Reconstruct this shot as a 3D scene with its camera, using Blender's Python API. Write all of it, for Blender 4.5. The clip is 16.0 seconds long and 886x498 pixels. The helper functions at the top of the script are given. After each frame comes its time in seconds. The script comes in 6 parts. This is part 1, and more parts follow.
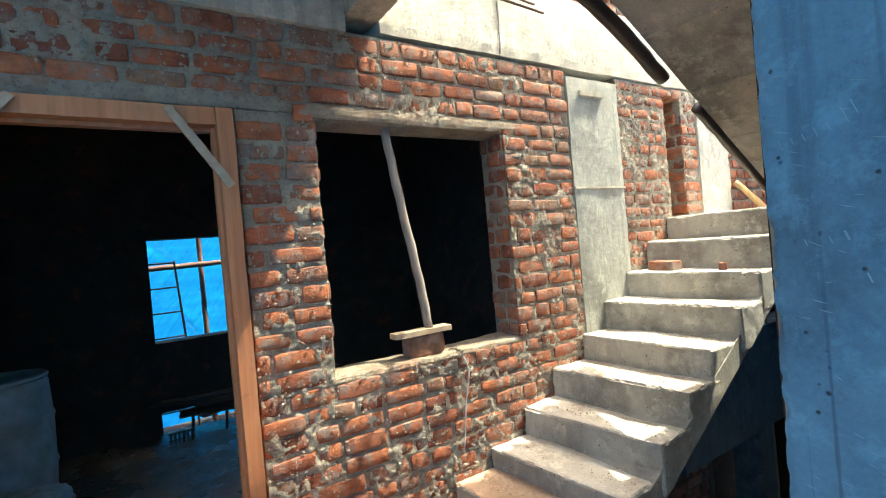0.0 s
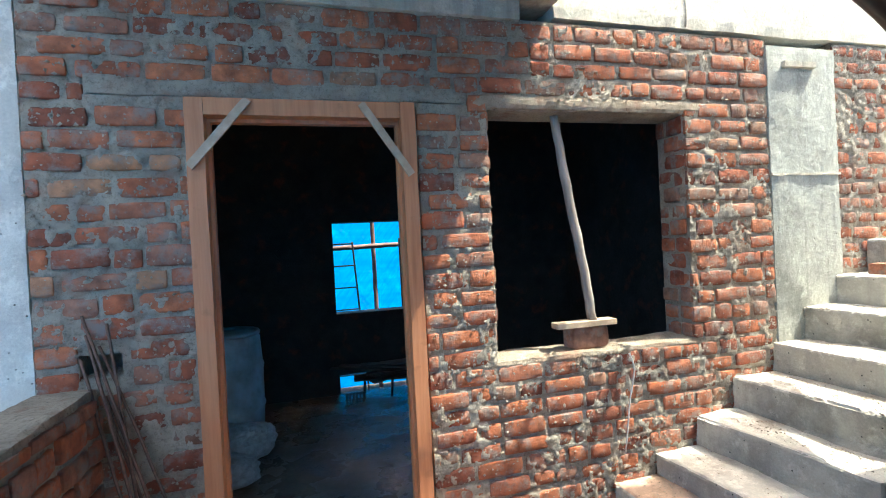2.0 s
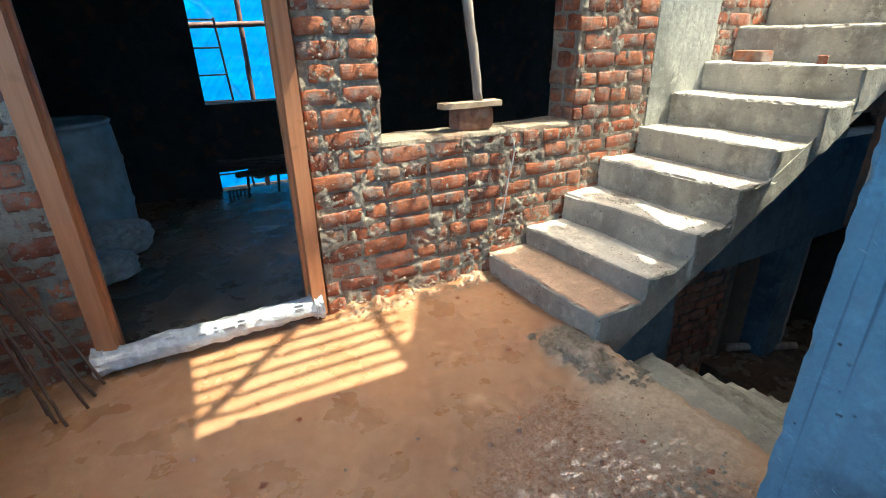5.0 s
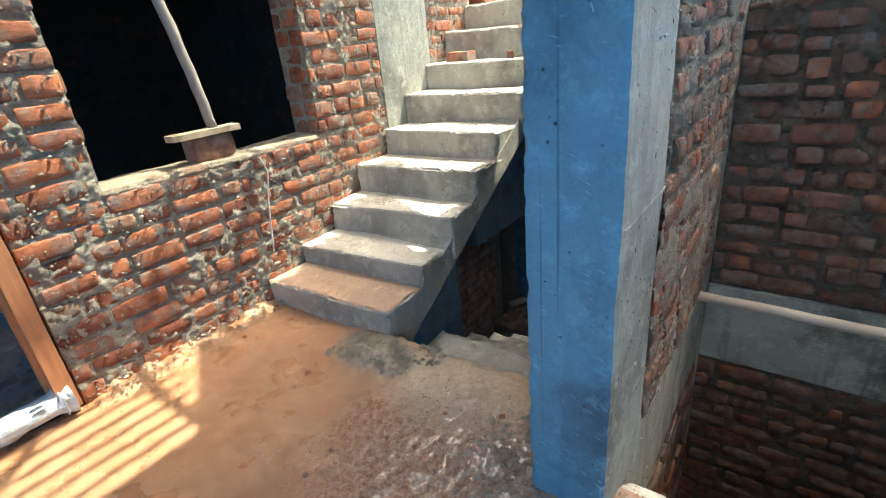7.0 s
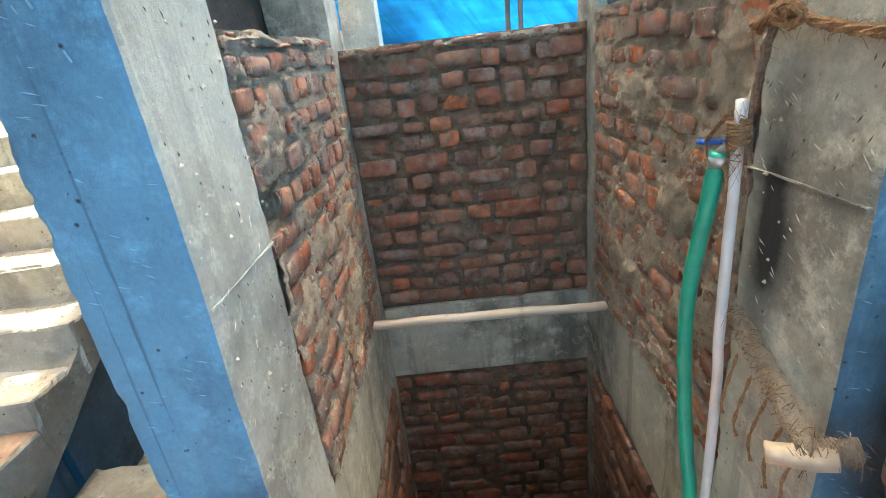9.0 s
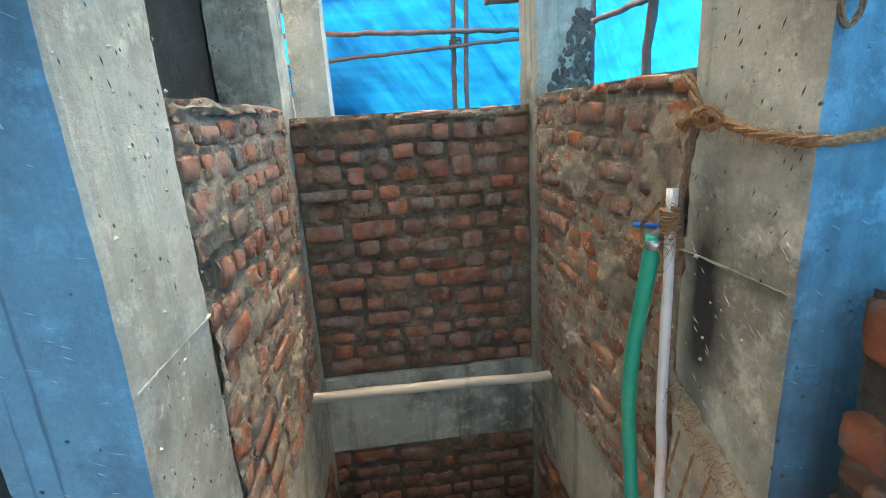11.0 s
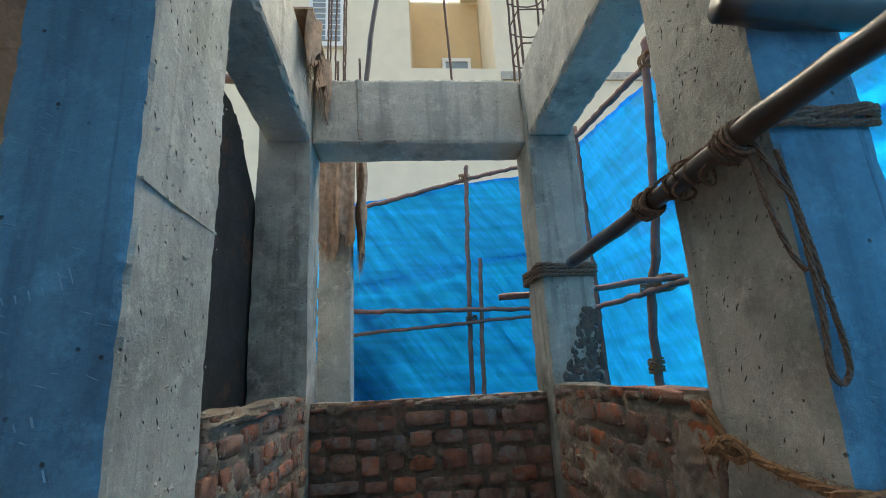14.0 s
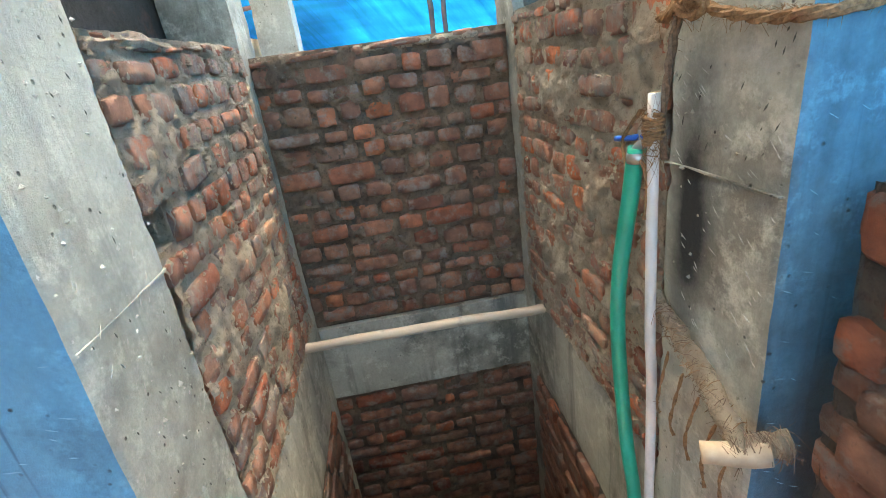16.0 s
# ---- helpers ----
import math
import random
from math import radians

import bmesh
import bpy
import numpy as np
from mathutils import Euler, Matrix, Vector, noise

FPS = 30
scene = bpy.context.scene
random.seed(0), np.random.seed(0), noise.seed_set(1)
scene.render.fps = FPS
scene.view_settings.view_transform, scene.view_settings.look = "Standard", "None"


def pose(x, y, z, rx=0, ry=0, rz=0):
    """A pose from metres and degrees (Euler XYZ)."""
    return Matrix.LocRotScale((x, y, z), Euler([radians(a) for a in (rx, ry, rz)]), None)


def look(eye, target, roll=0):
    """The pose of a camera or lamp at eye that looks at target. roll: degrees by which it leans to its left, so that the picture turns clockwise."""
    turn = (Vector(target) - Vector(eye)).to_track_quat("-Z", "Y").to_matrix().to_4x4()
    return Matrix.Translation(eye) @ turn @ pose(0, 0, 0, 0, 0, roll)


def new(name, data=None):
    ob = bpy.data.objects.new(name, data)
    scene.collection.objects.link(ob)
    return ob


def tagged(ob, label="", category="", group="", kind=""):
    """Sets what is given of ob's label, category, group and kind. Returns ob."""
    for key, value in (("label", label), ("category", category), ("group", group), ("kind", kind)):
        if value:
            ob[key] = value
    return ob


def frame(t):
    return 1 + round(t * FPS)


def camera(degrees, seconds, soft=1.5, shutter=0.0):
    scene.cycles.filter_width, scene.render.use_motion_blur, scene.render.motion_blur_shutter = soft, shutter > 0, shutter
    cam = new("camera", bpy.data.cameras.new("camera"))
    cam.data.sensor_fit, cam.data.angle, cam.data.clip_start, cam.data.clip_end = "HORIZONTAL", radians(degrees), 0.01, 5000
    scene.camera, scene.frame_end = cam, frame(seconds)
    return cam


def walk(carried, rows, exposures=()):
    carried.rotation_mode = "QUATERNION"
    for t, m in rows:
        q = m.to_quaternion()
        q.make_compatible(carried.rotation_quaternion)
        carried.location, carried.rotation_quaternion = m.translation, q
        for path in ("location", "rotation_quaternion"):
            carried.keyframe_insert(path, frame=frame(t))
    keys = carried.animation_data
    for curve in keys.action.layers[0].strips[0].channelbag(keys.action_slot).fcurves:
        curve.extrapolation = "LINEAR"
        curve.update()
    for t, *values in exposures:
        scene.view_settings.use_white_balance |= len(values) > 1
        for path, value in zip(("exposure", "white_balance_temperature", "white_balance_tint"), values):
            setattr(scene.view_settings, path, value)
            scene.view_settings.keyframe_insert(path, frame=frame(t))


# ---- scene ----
cam = camera(84.9, 16.0, soft=1.0)
PATH = [
    (0, (0.007, 0.007, 1.516), (1.1, 1.681, 1.501), -5.0),
    (0.5, (0.004, -0.001, 1.517), (1.068, 1.692, 1.56), -5.0),
    (1, (-0.02, 0.0, 1.521), (0.887, 1.781, 1.586), -4.6),
    (1.5, (-0.049, 0.008, 1.519), (0.652, 1.88, 1.577), -3.8),
    (2, (-0.075, 0.019, 1.516), (0.459, 1.947, 1.497), -3.0),
    (2.5, (-0.06, 0.062, 1.445), (0.569, 1.954, 1.284), -1.9),
    (3, (-0.034, 0.048, 1.418), (0.682, 1.885, 1.085), -1.6),
    (3.5, (-0.022, 0.049, 1.399), (0.751, 1.832, 0.926), -1.5),
    (3.7, (-0.025, 0.062, 1.395), (0.759, 1.826, 0.871), -1.7),
    (6, (0.026, 0.003, 1.358), (1.011, 1.492, 0.456), -3.0),
    (6.5, (0.049, -0.027, 1.367), (1.276, 1.318, 0.538), -4.3),
    (7, (0.084, -0.057, 1.365), (1.531, 1.07, 0.568), -5.7),
    (7.5, (0.148, -0.094, 1.351), (1.789, 0.735, 0.563), -6.3),
    (8, (0.221, -0.144, 1.346), (1.987, 0.382, 0.569), -6.4),
    (8.5, (0.27, -0.202, 1.341), (2.103, 0.066, 0.588), -6.6),
    (9, (0.304, -0.251, 1.33), (2.16, -0.182, 0.588), -7.0),
    (9.2, (0.312, -0.267, 1.327), (2.162, -0.245, 0.568), -7.0),
    (11.3, (0.321, -0.225, 1.381), (2.258, -0.463, 0.944), -2.5),
    (11.5, (0.31, -0.214, 1.399), (2.266, -0.457, 1.061), -2.2),
    (12, (0.294, -0.206, 1.432), (2.275, -0.456, 1.318), -2.1),
    (12.5, (0.287, -0.214, 1.463), (2.27, -0.463, 1.554), -2.2),
    (13, (0.27, -0.216, 1.5), (2.24, -0.45, 1.756), -2.4),
    (13.5, (0.269, -0.219, 1.513), (2.219, -0.43, 1.907), -2.8),
    (14, (0.273, -0.224, 1.511), (2.201, -0.406, 2.012), -2.9),
    (14.5, (0.279, -0.223, 1.499), (2.209, -0.355, 2.005), -2.8),
    (15, (0.297, -0.24, 1.482), (2.285, -0.345, 1.674), -4.2),
    (15.5, (0.37, -0.284, 1.397), (2.347, -0.4, 1.118), -6.3),
    (16, (0.383, -0.315, 1.297), (2.236, -0.474, 0.563), -8.0),
]
EXPOSURES = [(0, 2.85, 7400, -1), (1.0, 2.8, 7300, -1), (2.0, 3.05, 6500, -1), (3.0, 2.95, 6900, -2), (3.5, 2.9, 7000, -2), (6.0, 2.85, 6900, -4), (7.0, 2.95, 6900, -4), (7.5, 3.05, 7100, -4), (8.0, 3.4, 7500, -4), (9.0, 3.85, 8000, -4), (11.5, 3.38, 8200, -6),
             (12.5, 2.72, 8100, -6), (14.0, 2.05, 7500, -4), (14.5, 1.98, 7400, -4), (15.0, 2.25, 7600, -4), (15.5, 3.1, 7900, -4), (16.0, 3.92, 8200, -4)]
walk(cam, [(t, look(eye, target, roll)) for t, eye, target, roll in PATH], EXPOSURES)

# ---- light ----
SUN_TO = Vector((0.527, -0.16, 1.0)).normalized()
sun = new("sun", bpy.data.lights.new("sun", "SUN"))
sun.data.energy, sun.data.angle, sun.data.color = 1.85, radians(0.6), (1.0, 0.95, 0.86)
sun.matrix_world = look((0, 0, 30), Vector((0, 0, 30)) - SUN_TO)
world = bpy.data.worlds.new("sky")
scene.world = world
world.use_nodes = True
wn = world.node_tree
sky = wn.nodes.new("ShaderNodeTexSky")
sky.sky_type, sky.sun_disc = "NISHITA", False
sky.sun_elevation = math.asin(SUN_TO.z)
sky.sun_rotation = math.atan2(SUN_TO.x, SUN_TO.y)
sky.air_density, sky.dust_density = 0.75, 6.0
wn.nodes["Background"].inputs["Strength"].default_value = 0.15
wn.links.new(sky.outputs[0], wn.nodes["Background"].inputs["Color"])


# ---- noise for geometry ----
def vnoise(p, scale, seed=0):
    """Smooth value noise in -1..1 at the rows of p."""
    q = np.asarray(p, float) / scale + 1000.0
    i = np.floor(q).astype(np.int64)
    f = q - i
    f = f * f * (3 - 2 * f)
    out = np.zeros(len(q))
    for dx in (0, 1):
        for dy in (0, 1):
            for dz in (0, 1):
                h = (i[:, 0] + dx) * 374761393 + (i[:, 1] + dy) * 668265263 + (i[:, 2] + dz) * 2147483647 + seed * 1274126177
                h = (h ^ (h >> 13)) * 1274126177
                h = (h ^ (h >> 16)) & 0xFFFF
                w = (f[:, 0] if dx else 1 - f[:, 0]) * (f[:, 1] if dy else 1 - f[:, 1]) * (f[:, 2] if dz else 1 - f[:, 2])
                out += w * (h / 32767.5 - 1)
    return out


def fbm(p, scale, seed=0, octaves=3):
    return sum(vnoise(p, scale / 2**k, seed + k) / 2**k for k in range(octaves)) / 1.5


# ---- materials ----
def nd(nt, kind, **values):
    """A shader node; values are inputs (a socket links, anything else is set) or, with a leading underscore, properties."""
    n = nt.nodes.new(kind)
    for key, v in values.items():
        if key.startswith("_"):
            if key == "_op":
                n.operation = v
            elif key == "_blend":
                n.data_type, n.blend_type = "RGBA", v
            elif key == "_stops":
                r = n.color_ramp
                while len(r.elements) < len(v):
                    r.elements.new(0.5)
                for e, (at, c) in zip(r.elements, v):
                    e.position, e.color = at, (*c, 1) if len(c) == 3 else c
            elif key == "_feature":
                n.feature = v
            continue
        k = int(key[1:]) if key[0] == "i" and key[1:].isdigit() else key.replace("_", " ")
        s = n.inputs[k]
        if isinstance(v, bpy.types.NodeSocket):
            nt.links.new(v, s)
        else:
            s.default_value = v
    return n


def g(v):
    return (v, v, v)


def start(name):
    m = bpy.data.materials.new(name)
    m.use_nodes = True
    nt = m.node_tree
    b = nt.nodes["Principled BSDF"]
    pos = nt.nodes.new("ShaderNodeNewGeometry").outputs["Position"]
    return m, nt, b, pos


def noise_tex(nt, pos, scale, detail=4, stretch=None, rough=0.6):
    vec = pos
    if stretch:
        vec = nd(nt, "ShaderNodeVectorMath", _op="MULTIPLY", i0=pos, i1=stretch).outputs[0]
    return nd(nt, "ShaderNodeTexNoise", Vector=vec, Scale=scale, Detail=detail, Roughness=rough).outputs["Fac"]


def ramp(nt, fac, *stops):
    return nd(nt, "ShaderNodeValToRGB", Fac=fac, _stops=stops).outputs["Color"]


def mix(nt, fac, a, b, blend="MIX"):
    n = nd(nt, "ShaderNodeMix", _blend=blend)
    for key, v in ((0, fac), (6, a), (7, b)):
        if isinstance(v, bpy.types.NodeSocket):
            nt.links.new(v, n.inputs[key])
        else:
            n.inputs[key].default_value = v if key == 0 else (*v, 1)
    return n.outputs[2]


def bump(nt, b, height, strength=0.5, dist=0.01, normal=None):
    n = nd(nt, "ShaderNodeBump", Height=height, Strength=strength, Distance=dist)
    if normal:
        nt.links.new(normal, n.inputs["Normal"])
    nt.links.new(n.outputs[0], b.inputs["Normal"])
    return n.outputs[0]


def concrete(name, base, dark, stain, streak=0.5, rough=0.85, pores=1.0, wet=None):
    m, nt, b, pos = start(name)
    col = mix(nt, ramp(nt, noise_tex(nt, pos, 3.2, 8, None, 0.65), (0.35, g(0)), (0.66, g(1))), base, dark)
    s = ramp(nt, noise_tex(nt, pos, 1.0, 6, (9, 9, 0.55)), (0.54, g(0)), (0.66, g(streak)))
    col = mix(nt, s, col, stain)
    blot = ramp(nt, noise_tex(nt, pos, 1.5, 9, None, 0.72), (0.50, g(0)), (0.64, g(0.8)))
    col = mix(nt, blot, col, tuple(c * 0.75 for c in stain))
    col = mix(nt, ramp(nt, noise_tex(nt, pos, 10, 8, None, 0.75), (0.52, g(0)), (0.64, g(0.6))), col, tuple(min(1, c * 1.3) for c in base))
    grain = ramp(nt, noise_tex(nt, pos, 85, 7, None, 0.75), (0.3, g(0.86)), (0.7, g(1.10)))
    col = mix(nt, 1.0, col, grain, "MULTIPLY")
    v = nd(nt, "ShaderNodeTexVoronoi", Vector=pos, Scale=26.0, Randomness=1.0).outputs["Distance"]
    pick = ramp(nt, noise_tex(nt, pos, 9, 3), (0.5, g(0)), (0.56, g(1)))
    pit = mix(nt, 1.0, ramp(nt, v, (0.06, g(1)), (0.13, g(0))), pick, "MULTIPLY")
    col = mix(nt, nd(nt, "ShaderNodeMath", _op="MULTIPLY", i0=pit, i1=0.85 * pores).outputs[0], col, (0.03, 0.03, 0.03))
    nt.links.new(col, b.inputs["Base Color"])
    if wet:
        nt.links.new(ramp(nt, noise_tex(nt, pos, 2.4, 5), (0.4, g(wet)), (0.6, g(rough))), b.inputs["Roughness"])
    else:
        b.inputs["Roughness"].default_value = rough
    h = nd(nt, "ShaderNodeMath", _op="SUBTRACT", i0=noise_tex(nt, pos, 16, 9, None, 0.75), i1=pit).outputs[0]
    bump(nt, b, h, 0.7, 0.016)
    return m


def brick_mat(name, dark_amount, smear, wet=0.85, gain=1.0, dull=0.0):
    m, nt, b, pos = start(name)
    rnd = nd(nt, "ShaderNodeObjectInfo").outputs["Random"]
    tone = ramp(nt, rnd, (0.0, (0.20, 0.055, 0.030)), (0.25, (0.35, 0.098, 0.045)), (0.5, (0.45, 0.142, 0.06)),
                (0.75, (0.40, 0.14, 0.075)), (0.93, (0.30, 0.15, 0.10)), (1.0, (0.42, 0.21, 0.11)))
    pick = nd(nt, "ShaderNodeMath", _op="FRACT", i0=nd(nt, "ShaderNodeMath", _op="MULTIPLY", i0=rnd, i1=13.7).outputs[0]).outputs[0]
    tone = mix(nt, ramp(nt, pick, (0.58, g(dull)), (0.85, g(0))), tone, (0.215, 0.125, 0.09))
    var = ramp(nt, noise_tex(nt, pos, 16, 6), (0.3, g(0.5 * gain)), (0.7, g(1.35 * gain)))
    col = mix(nt, 1.0, tone, var, "MULTIPLY")
    col = mix(nt, ramp(nt, noise_tex(nt, pos, 7, 6), (0.5 - dark_amount * 0.25, g(0)), (0.75, g(dark_amount))), col, (0.055, 0.035, 0.028))
    dust = ramp(nt, noise_tex(nt, pos, 11, 8, None, 0.7), (0.62 - smear * 0.3, g(0)), (0.72 - smear * 0.2, g(0.8)))
    col = mix(nt, dust, col, (0.26, 0.245, 0.22))
    nt.links.new(col, b.inputs["Base Color"])
    b.inputs["Roughness"].default_value = wet
    spk = ramp(nt, noise_tex(nt, pos, 75, 6, None, 0.8), (0.58, g(0)), (0.70, g(0.75)))
    nt.links.new(mix(nt, spk, col, (0.07, 0.05, 0.045)), b.inputs["Base Color"])
    bump(nt, b, noise_tex(nt, pos, 48, 8, None, 0.8), 1.0, 0.014)
    return m


def mortar_mat(name, base, dark, white=0.3, rough=0.9):
    m, nt, b, pos = start(name)
    col = mix(nt, ramp(nt, noise_tex(nt, pos, 5, 6), (0.35, g(0)), (0.65, g(1))), base, dark)
    col = mix(nt, ramp(nt, noise_tex(nt, pos, 14, 7, None, 0.7), (0.60, g(0)), (0.72, g(white))), col, (0.62, 0.60, 0.55))
    rub = ramp(nt, noise_tex(nt, pos, 6.5, 5), (0.56, g(0)), (0.7, g(0.55)))
    col = mix(nt, rub, col, (0.27, 0.10, 0.055))
    nt.links.new(col, b.inputs["Base Color"])
    spk = ramp(nt, noise_tex(nt, pos, 55, 8, None, 0.85), (0.50, g(0)), (0.66, g(0.8)))
    nt.links.new(mix(nt, spk, col, tuple(c * 0.3 for c in dark)), b.inputs["Base Color"])
    b.inputs["Roughness"].default_value = rough
    bump(nt, b, noise_tex(nt, pos, 50, 8, None, 0.85), 1.0, 0.022)
    return m


def wood_mat(name, light, dark, along=(1, 1, 0.06), scale=38.0, rough=0.6):
    m, nt, b, pos = start(name)
    f = noise_tex(nt, pos, scale, 6, along)
    col = ramp(nt, f, (0.3, dark), (0.7, light))
    spots = ramp(nt, noise_tex(nt, pos, 9, 5), (0.6, g(0)), (0.75, g(0.5)))
    col = mix(nt, spots, col, tuple(c * 0.35 for c in dark))
    nt.links.new(col, b.inputs["Base Color"])
    b.inputs["Roughness"].default_value = rough
    bump(nt, b, f, 0.4, 0.004)
    return m


def plain(name, colour, rough=0.5, metal=0.0, vary=0.25, scale=30.0):
    m, nt, b, pos = start(name)
    k = ramp(nt, noise_tex(nt, pos, scale, 5), (0.3, g(1 - vary)), (0.7, g(1 + vary * 0.4)))
    nt.links.new(mix(nt, 1.0, colour, k, "MULTIPLY"), b.inputs["Base Color"])
    b.inputs["Roughness"].default_value, b.inputs["Metallic"].default_value = rough, metal
    bump(nt, b, noise_tex(nt, pos, scale * 3, 4), 0.25, 0.003)
    return m


def tarp_mat(name, turned):
    m, nt, b, pos = start(name)
    k = noise_tex(nt, pos, 1.3, 5)
    col = ramp(nt, k, (0.3, (0.003, 0.195, 0.60)), (0.7, (0.006, 0.31, 0.84)))
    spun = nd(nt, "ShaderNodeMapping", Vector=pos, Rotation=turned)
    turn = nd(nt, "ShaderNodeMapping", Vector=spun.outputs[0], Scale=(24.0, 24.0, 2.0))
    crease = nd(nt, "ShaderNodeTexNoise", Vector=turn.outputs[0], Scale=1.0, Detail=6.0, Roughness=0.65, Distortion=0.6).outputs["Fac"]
    level_folds = nd(nt, "ShaderNodeMapping", Vector=pos, Scale=(0.7, 0.7, 14.0))
    band = nd(nt, "ShaderNodeTexNoise", Vector=level_folds.outputs[0], Scale=1.0, Detail=4.0).outputs["Fac"]
    # bright and dark sides of the folds are painted into the colour
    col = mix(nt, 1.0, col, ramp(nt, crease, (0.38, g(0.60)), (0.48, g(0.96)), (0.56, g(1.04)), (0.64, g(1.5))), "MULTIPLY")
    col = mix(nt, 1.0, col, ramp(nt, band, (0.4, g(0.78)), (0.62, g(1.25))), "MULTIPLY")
    nt.links.new(col, b.inputs["Base Color"])
    b.inputs["Roughness"].default_value = 0.30
    bump(nt, b, crease, 1.0, 0.03)
    tr = nd(nt, "ShaderNodeBsdfTranslucent", Color=mix(nt, 0.4, (0.006, 0.46, 1.0), col))
    mx = nd(nt, "ShaderNodeMixShader", Fac=0.76)
    nt.links.new(b.outputs[0], mx.inputs[1])
    nt.links.new(tr.outputs[0], mx.inputs[2])
    nt.links.new(mx.outputs[0], nt.nodes["Material Output"].inputs["Surface"])
    return m


def near(nt, pos, at, size, lo, hi, ragged=0.5):
    """A ragged patch round a place, 1 inside and 0 outside."""
    shifted = nd(nt, "ShaderNodeVectorMath", _op="SUBTRACT")
    nt.links.new(pos, shifted.inputs[0])
    shifted.inputs[1].default_value = at
    scaled = nd(nt, "ShaderNodeVectorMath", _op="DIVIDE")
    nt.links.new(shifted.outputs[0], scaled.inputs[0])
    scaled.inputs[1].default_value = tuple(2 * c for c in size)
    dist = nd(nt, "ShaderNodeVectorMath", _op="LENGTH")
    nt.links.new(scaled.outputs[0], dist.inputs[0])
    fray = nd(nt, "ShaderNodeMath", _op="MULTIPLY_ADD")
    nt.links.new(noise_tex(nt, pos, 7, 8, None, 0.7), fray.inputs[0])
    fray.inputs[1].default_value = ragged / 2
    nt.links.new(dist.outputs["Value"], fray.inputs[2])
    return ramp(nt, fray.outputs[0], (lo / 2, g(1)), (hi / 2, g(0)))


def mud_mat(name):
    m, nt, b, pos = start(name)
    col = mix(nt, ramp(nt, noise_tex(nt, pos, 2.6, 7), (0.35, g(0)), (0.68, g(1))), (0.43, 0.225, 0.115), (0.34, 0.16, 0.08))
    col = mix(nt, ramp(nt, noise_tex(nt, pos, 9, 8, None, 0.7), (0.45, g(0)), (0.7, g(0.5))), col, (0.48, 0.28, 0.16))
    red = ramp(nt, noise_tex(nt, pos, 3.3, 6), (0.55, g(0)), (0.75, g(0.45)))
    col = mix(nt, red, col, (0.40, 0.15, 0.08))
    # wet gritty patch, dusty edge and dirt by the column
    wet = near(nt, pos, (0.98, 0.62, 0.0), (0.50, 0.70, 1.0), 0.85, 1.3)
    dust = near(nt, pos, (1.42, 0.98, 0.0), (0.30, 0.42, 1.0), 0.75, 1.3)
    dirt = near(nt, pos, (1.12, 0.42, 0.0), (0.26, 0.36, 1.0), 0.8, 1.3)
    foot = near(nt, pos, (1.40, 1.45, 0.0), (0.17, 0.26, 1.0), 0.9, 1.3)
    fine = noise_tex(nt, pos, 38, 9, None, 0.8)
    grit = ramp(nt, fine, (0.36, (0.26, 0.11, 0.065)), (0.46, (0.54, 0.27, 0.155)), (0.62, (0.76, 0.53, 0.38)))
    col = mix(nt, wet, col, grit)
    col = mix(nt, dust, col, ramp(nt, fine, (0.4, (0.54, 0.37, 0.24)), (0.6, (0.68, 0.52, 0.37))))
    col = mix(nt, dirt, col, ramp(nt, fine, (0.40, (0.24, 0.145, 0.10)), (0.62, (0.52, 0.36, 0.26))))
    col = mix(nt, foot, col, ramp(nt, fine, (0.40, (0.20, 0.14, 0.10)), (0.62, (0.44, 0.34, 0.26))))
    col = mix(nt, ramp(nt, noise_tex(nt, pos, 70, 6, None, 0.8), (0.60, g(0)), (0.72, g(0.5))), col, (0.16, 0.09, 0.06))
    nt.links.new(col, b.inputs["Base Color"])
    film = ramp(nt, noise_tex(nt, pos, 40, 8, None, 0.8), (0.44, g(0.06)), (0.56, g(0.5)))
    smooth = ramp(nt, noise_tex(nt, pos, 4, 7), (0.40, g(0.22)), (0.62, g(0.55)))
    rough = mix(nt, wet, smooth, film)
    rough = mix(nt, dust, rough, (0.85, 0.85, 0.85))
    nt.links.new(rough, b.inputs["Roughness"])
    b.inputs["Specular IOR Level"].default_value = 0.75
    shine = nd(nt, "ShaderNodeMath", _op="MULTIPLY")
    nt.links.new(wet, shine.inputs[0])
    nt.links.new(ramp(nt, noise_tex(nt, pos, 40, 7, (1.0, 1.8, 1.0), 0.75), (0.46, g(0)), (0.53, g(1.0))), shine.inputs[1])
    nt.links.new(shine.outputs[0], b.inputs["Coat Weight"])
    b.inputs["Coat Roughness"].default_value = 0.06
    b.inputs["Coat IOR"].default_value = 1.5
    quiet = nd(nt, "ShaderNodeMath", _op="MULTIPLY_ADD")
    nt.links.new(wet, quiet.inputs[0])
    quiet.inputs[1].default_value = 0.75
    quiet.inputs[2].default_value = 0.25
    deep = nd(nt, "ShaderNodeMath", _op="MULTIPLY")
    nt.links.new(noise_tex(nt, pos, 38, 9, None, 0.78), deep.inputs[0])
    nt.links.new(quiet.outputs[0], deep.inputs[1])
    bump(nt, b, deep.outputs[0], 1.0, 0.022)
    return m


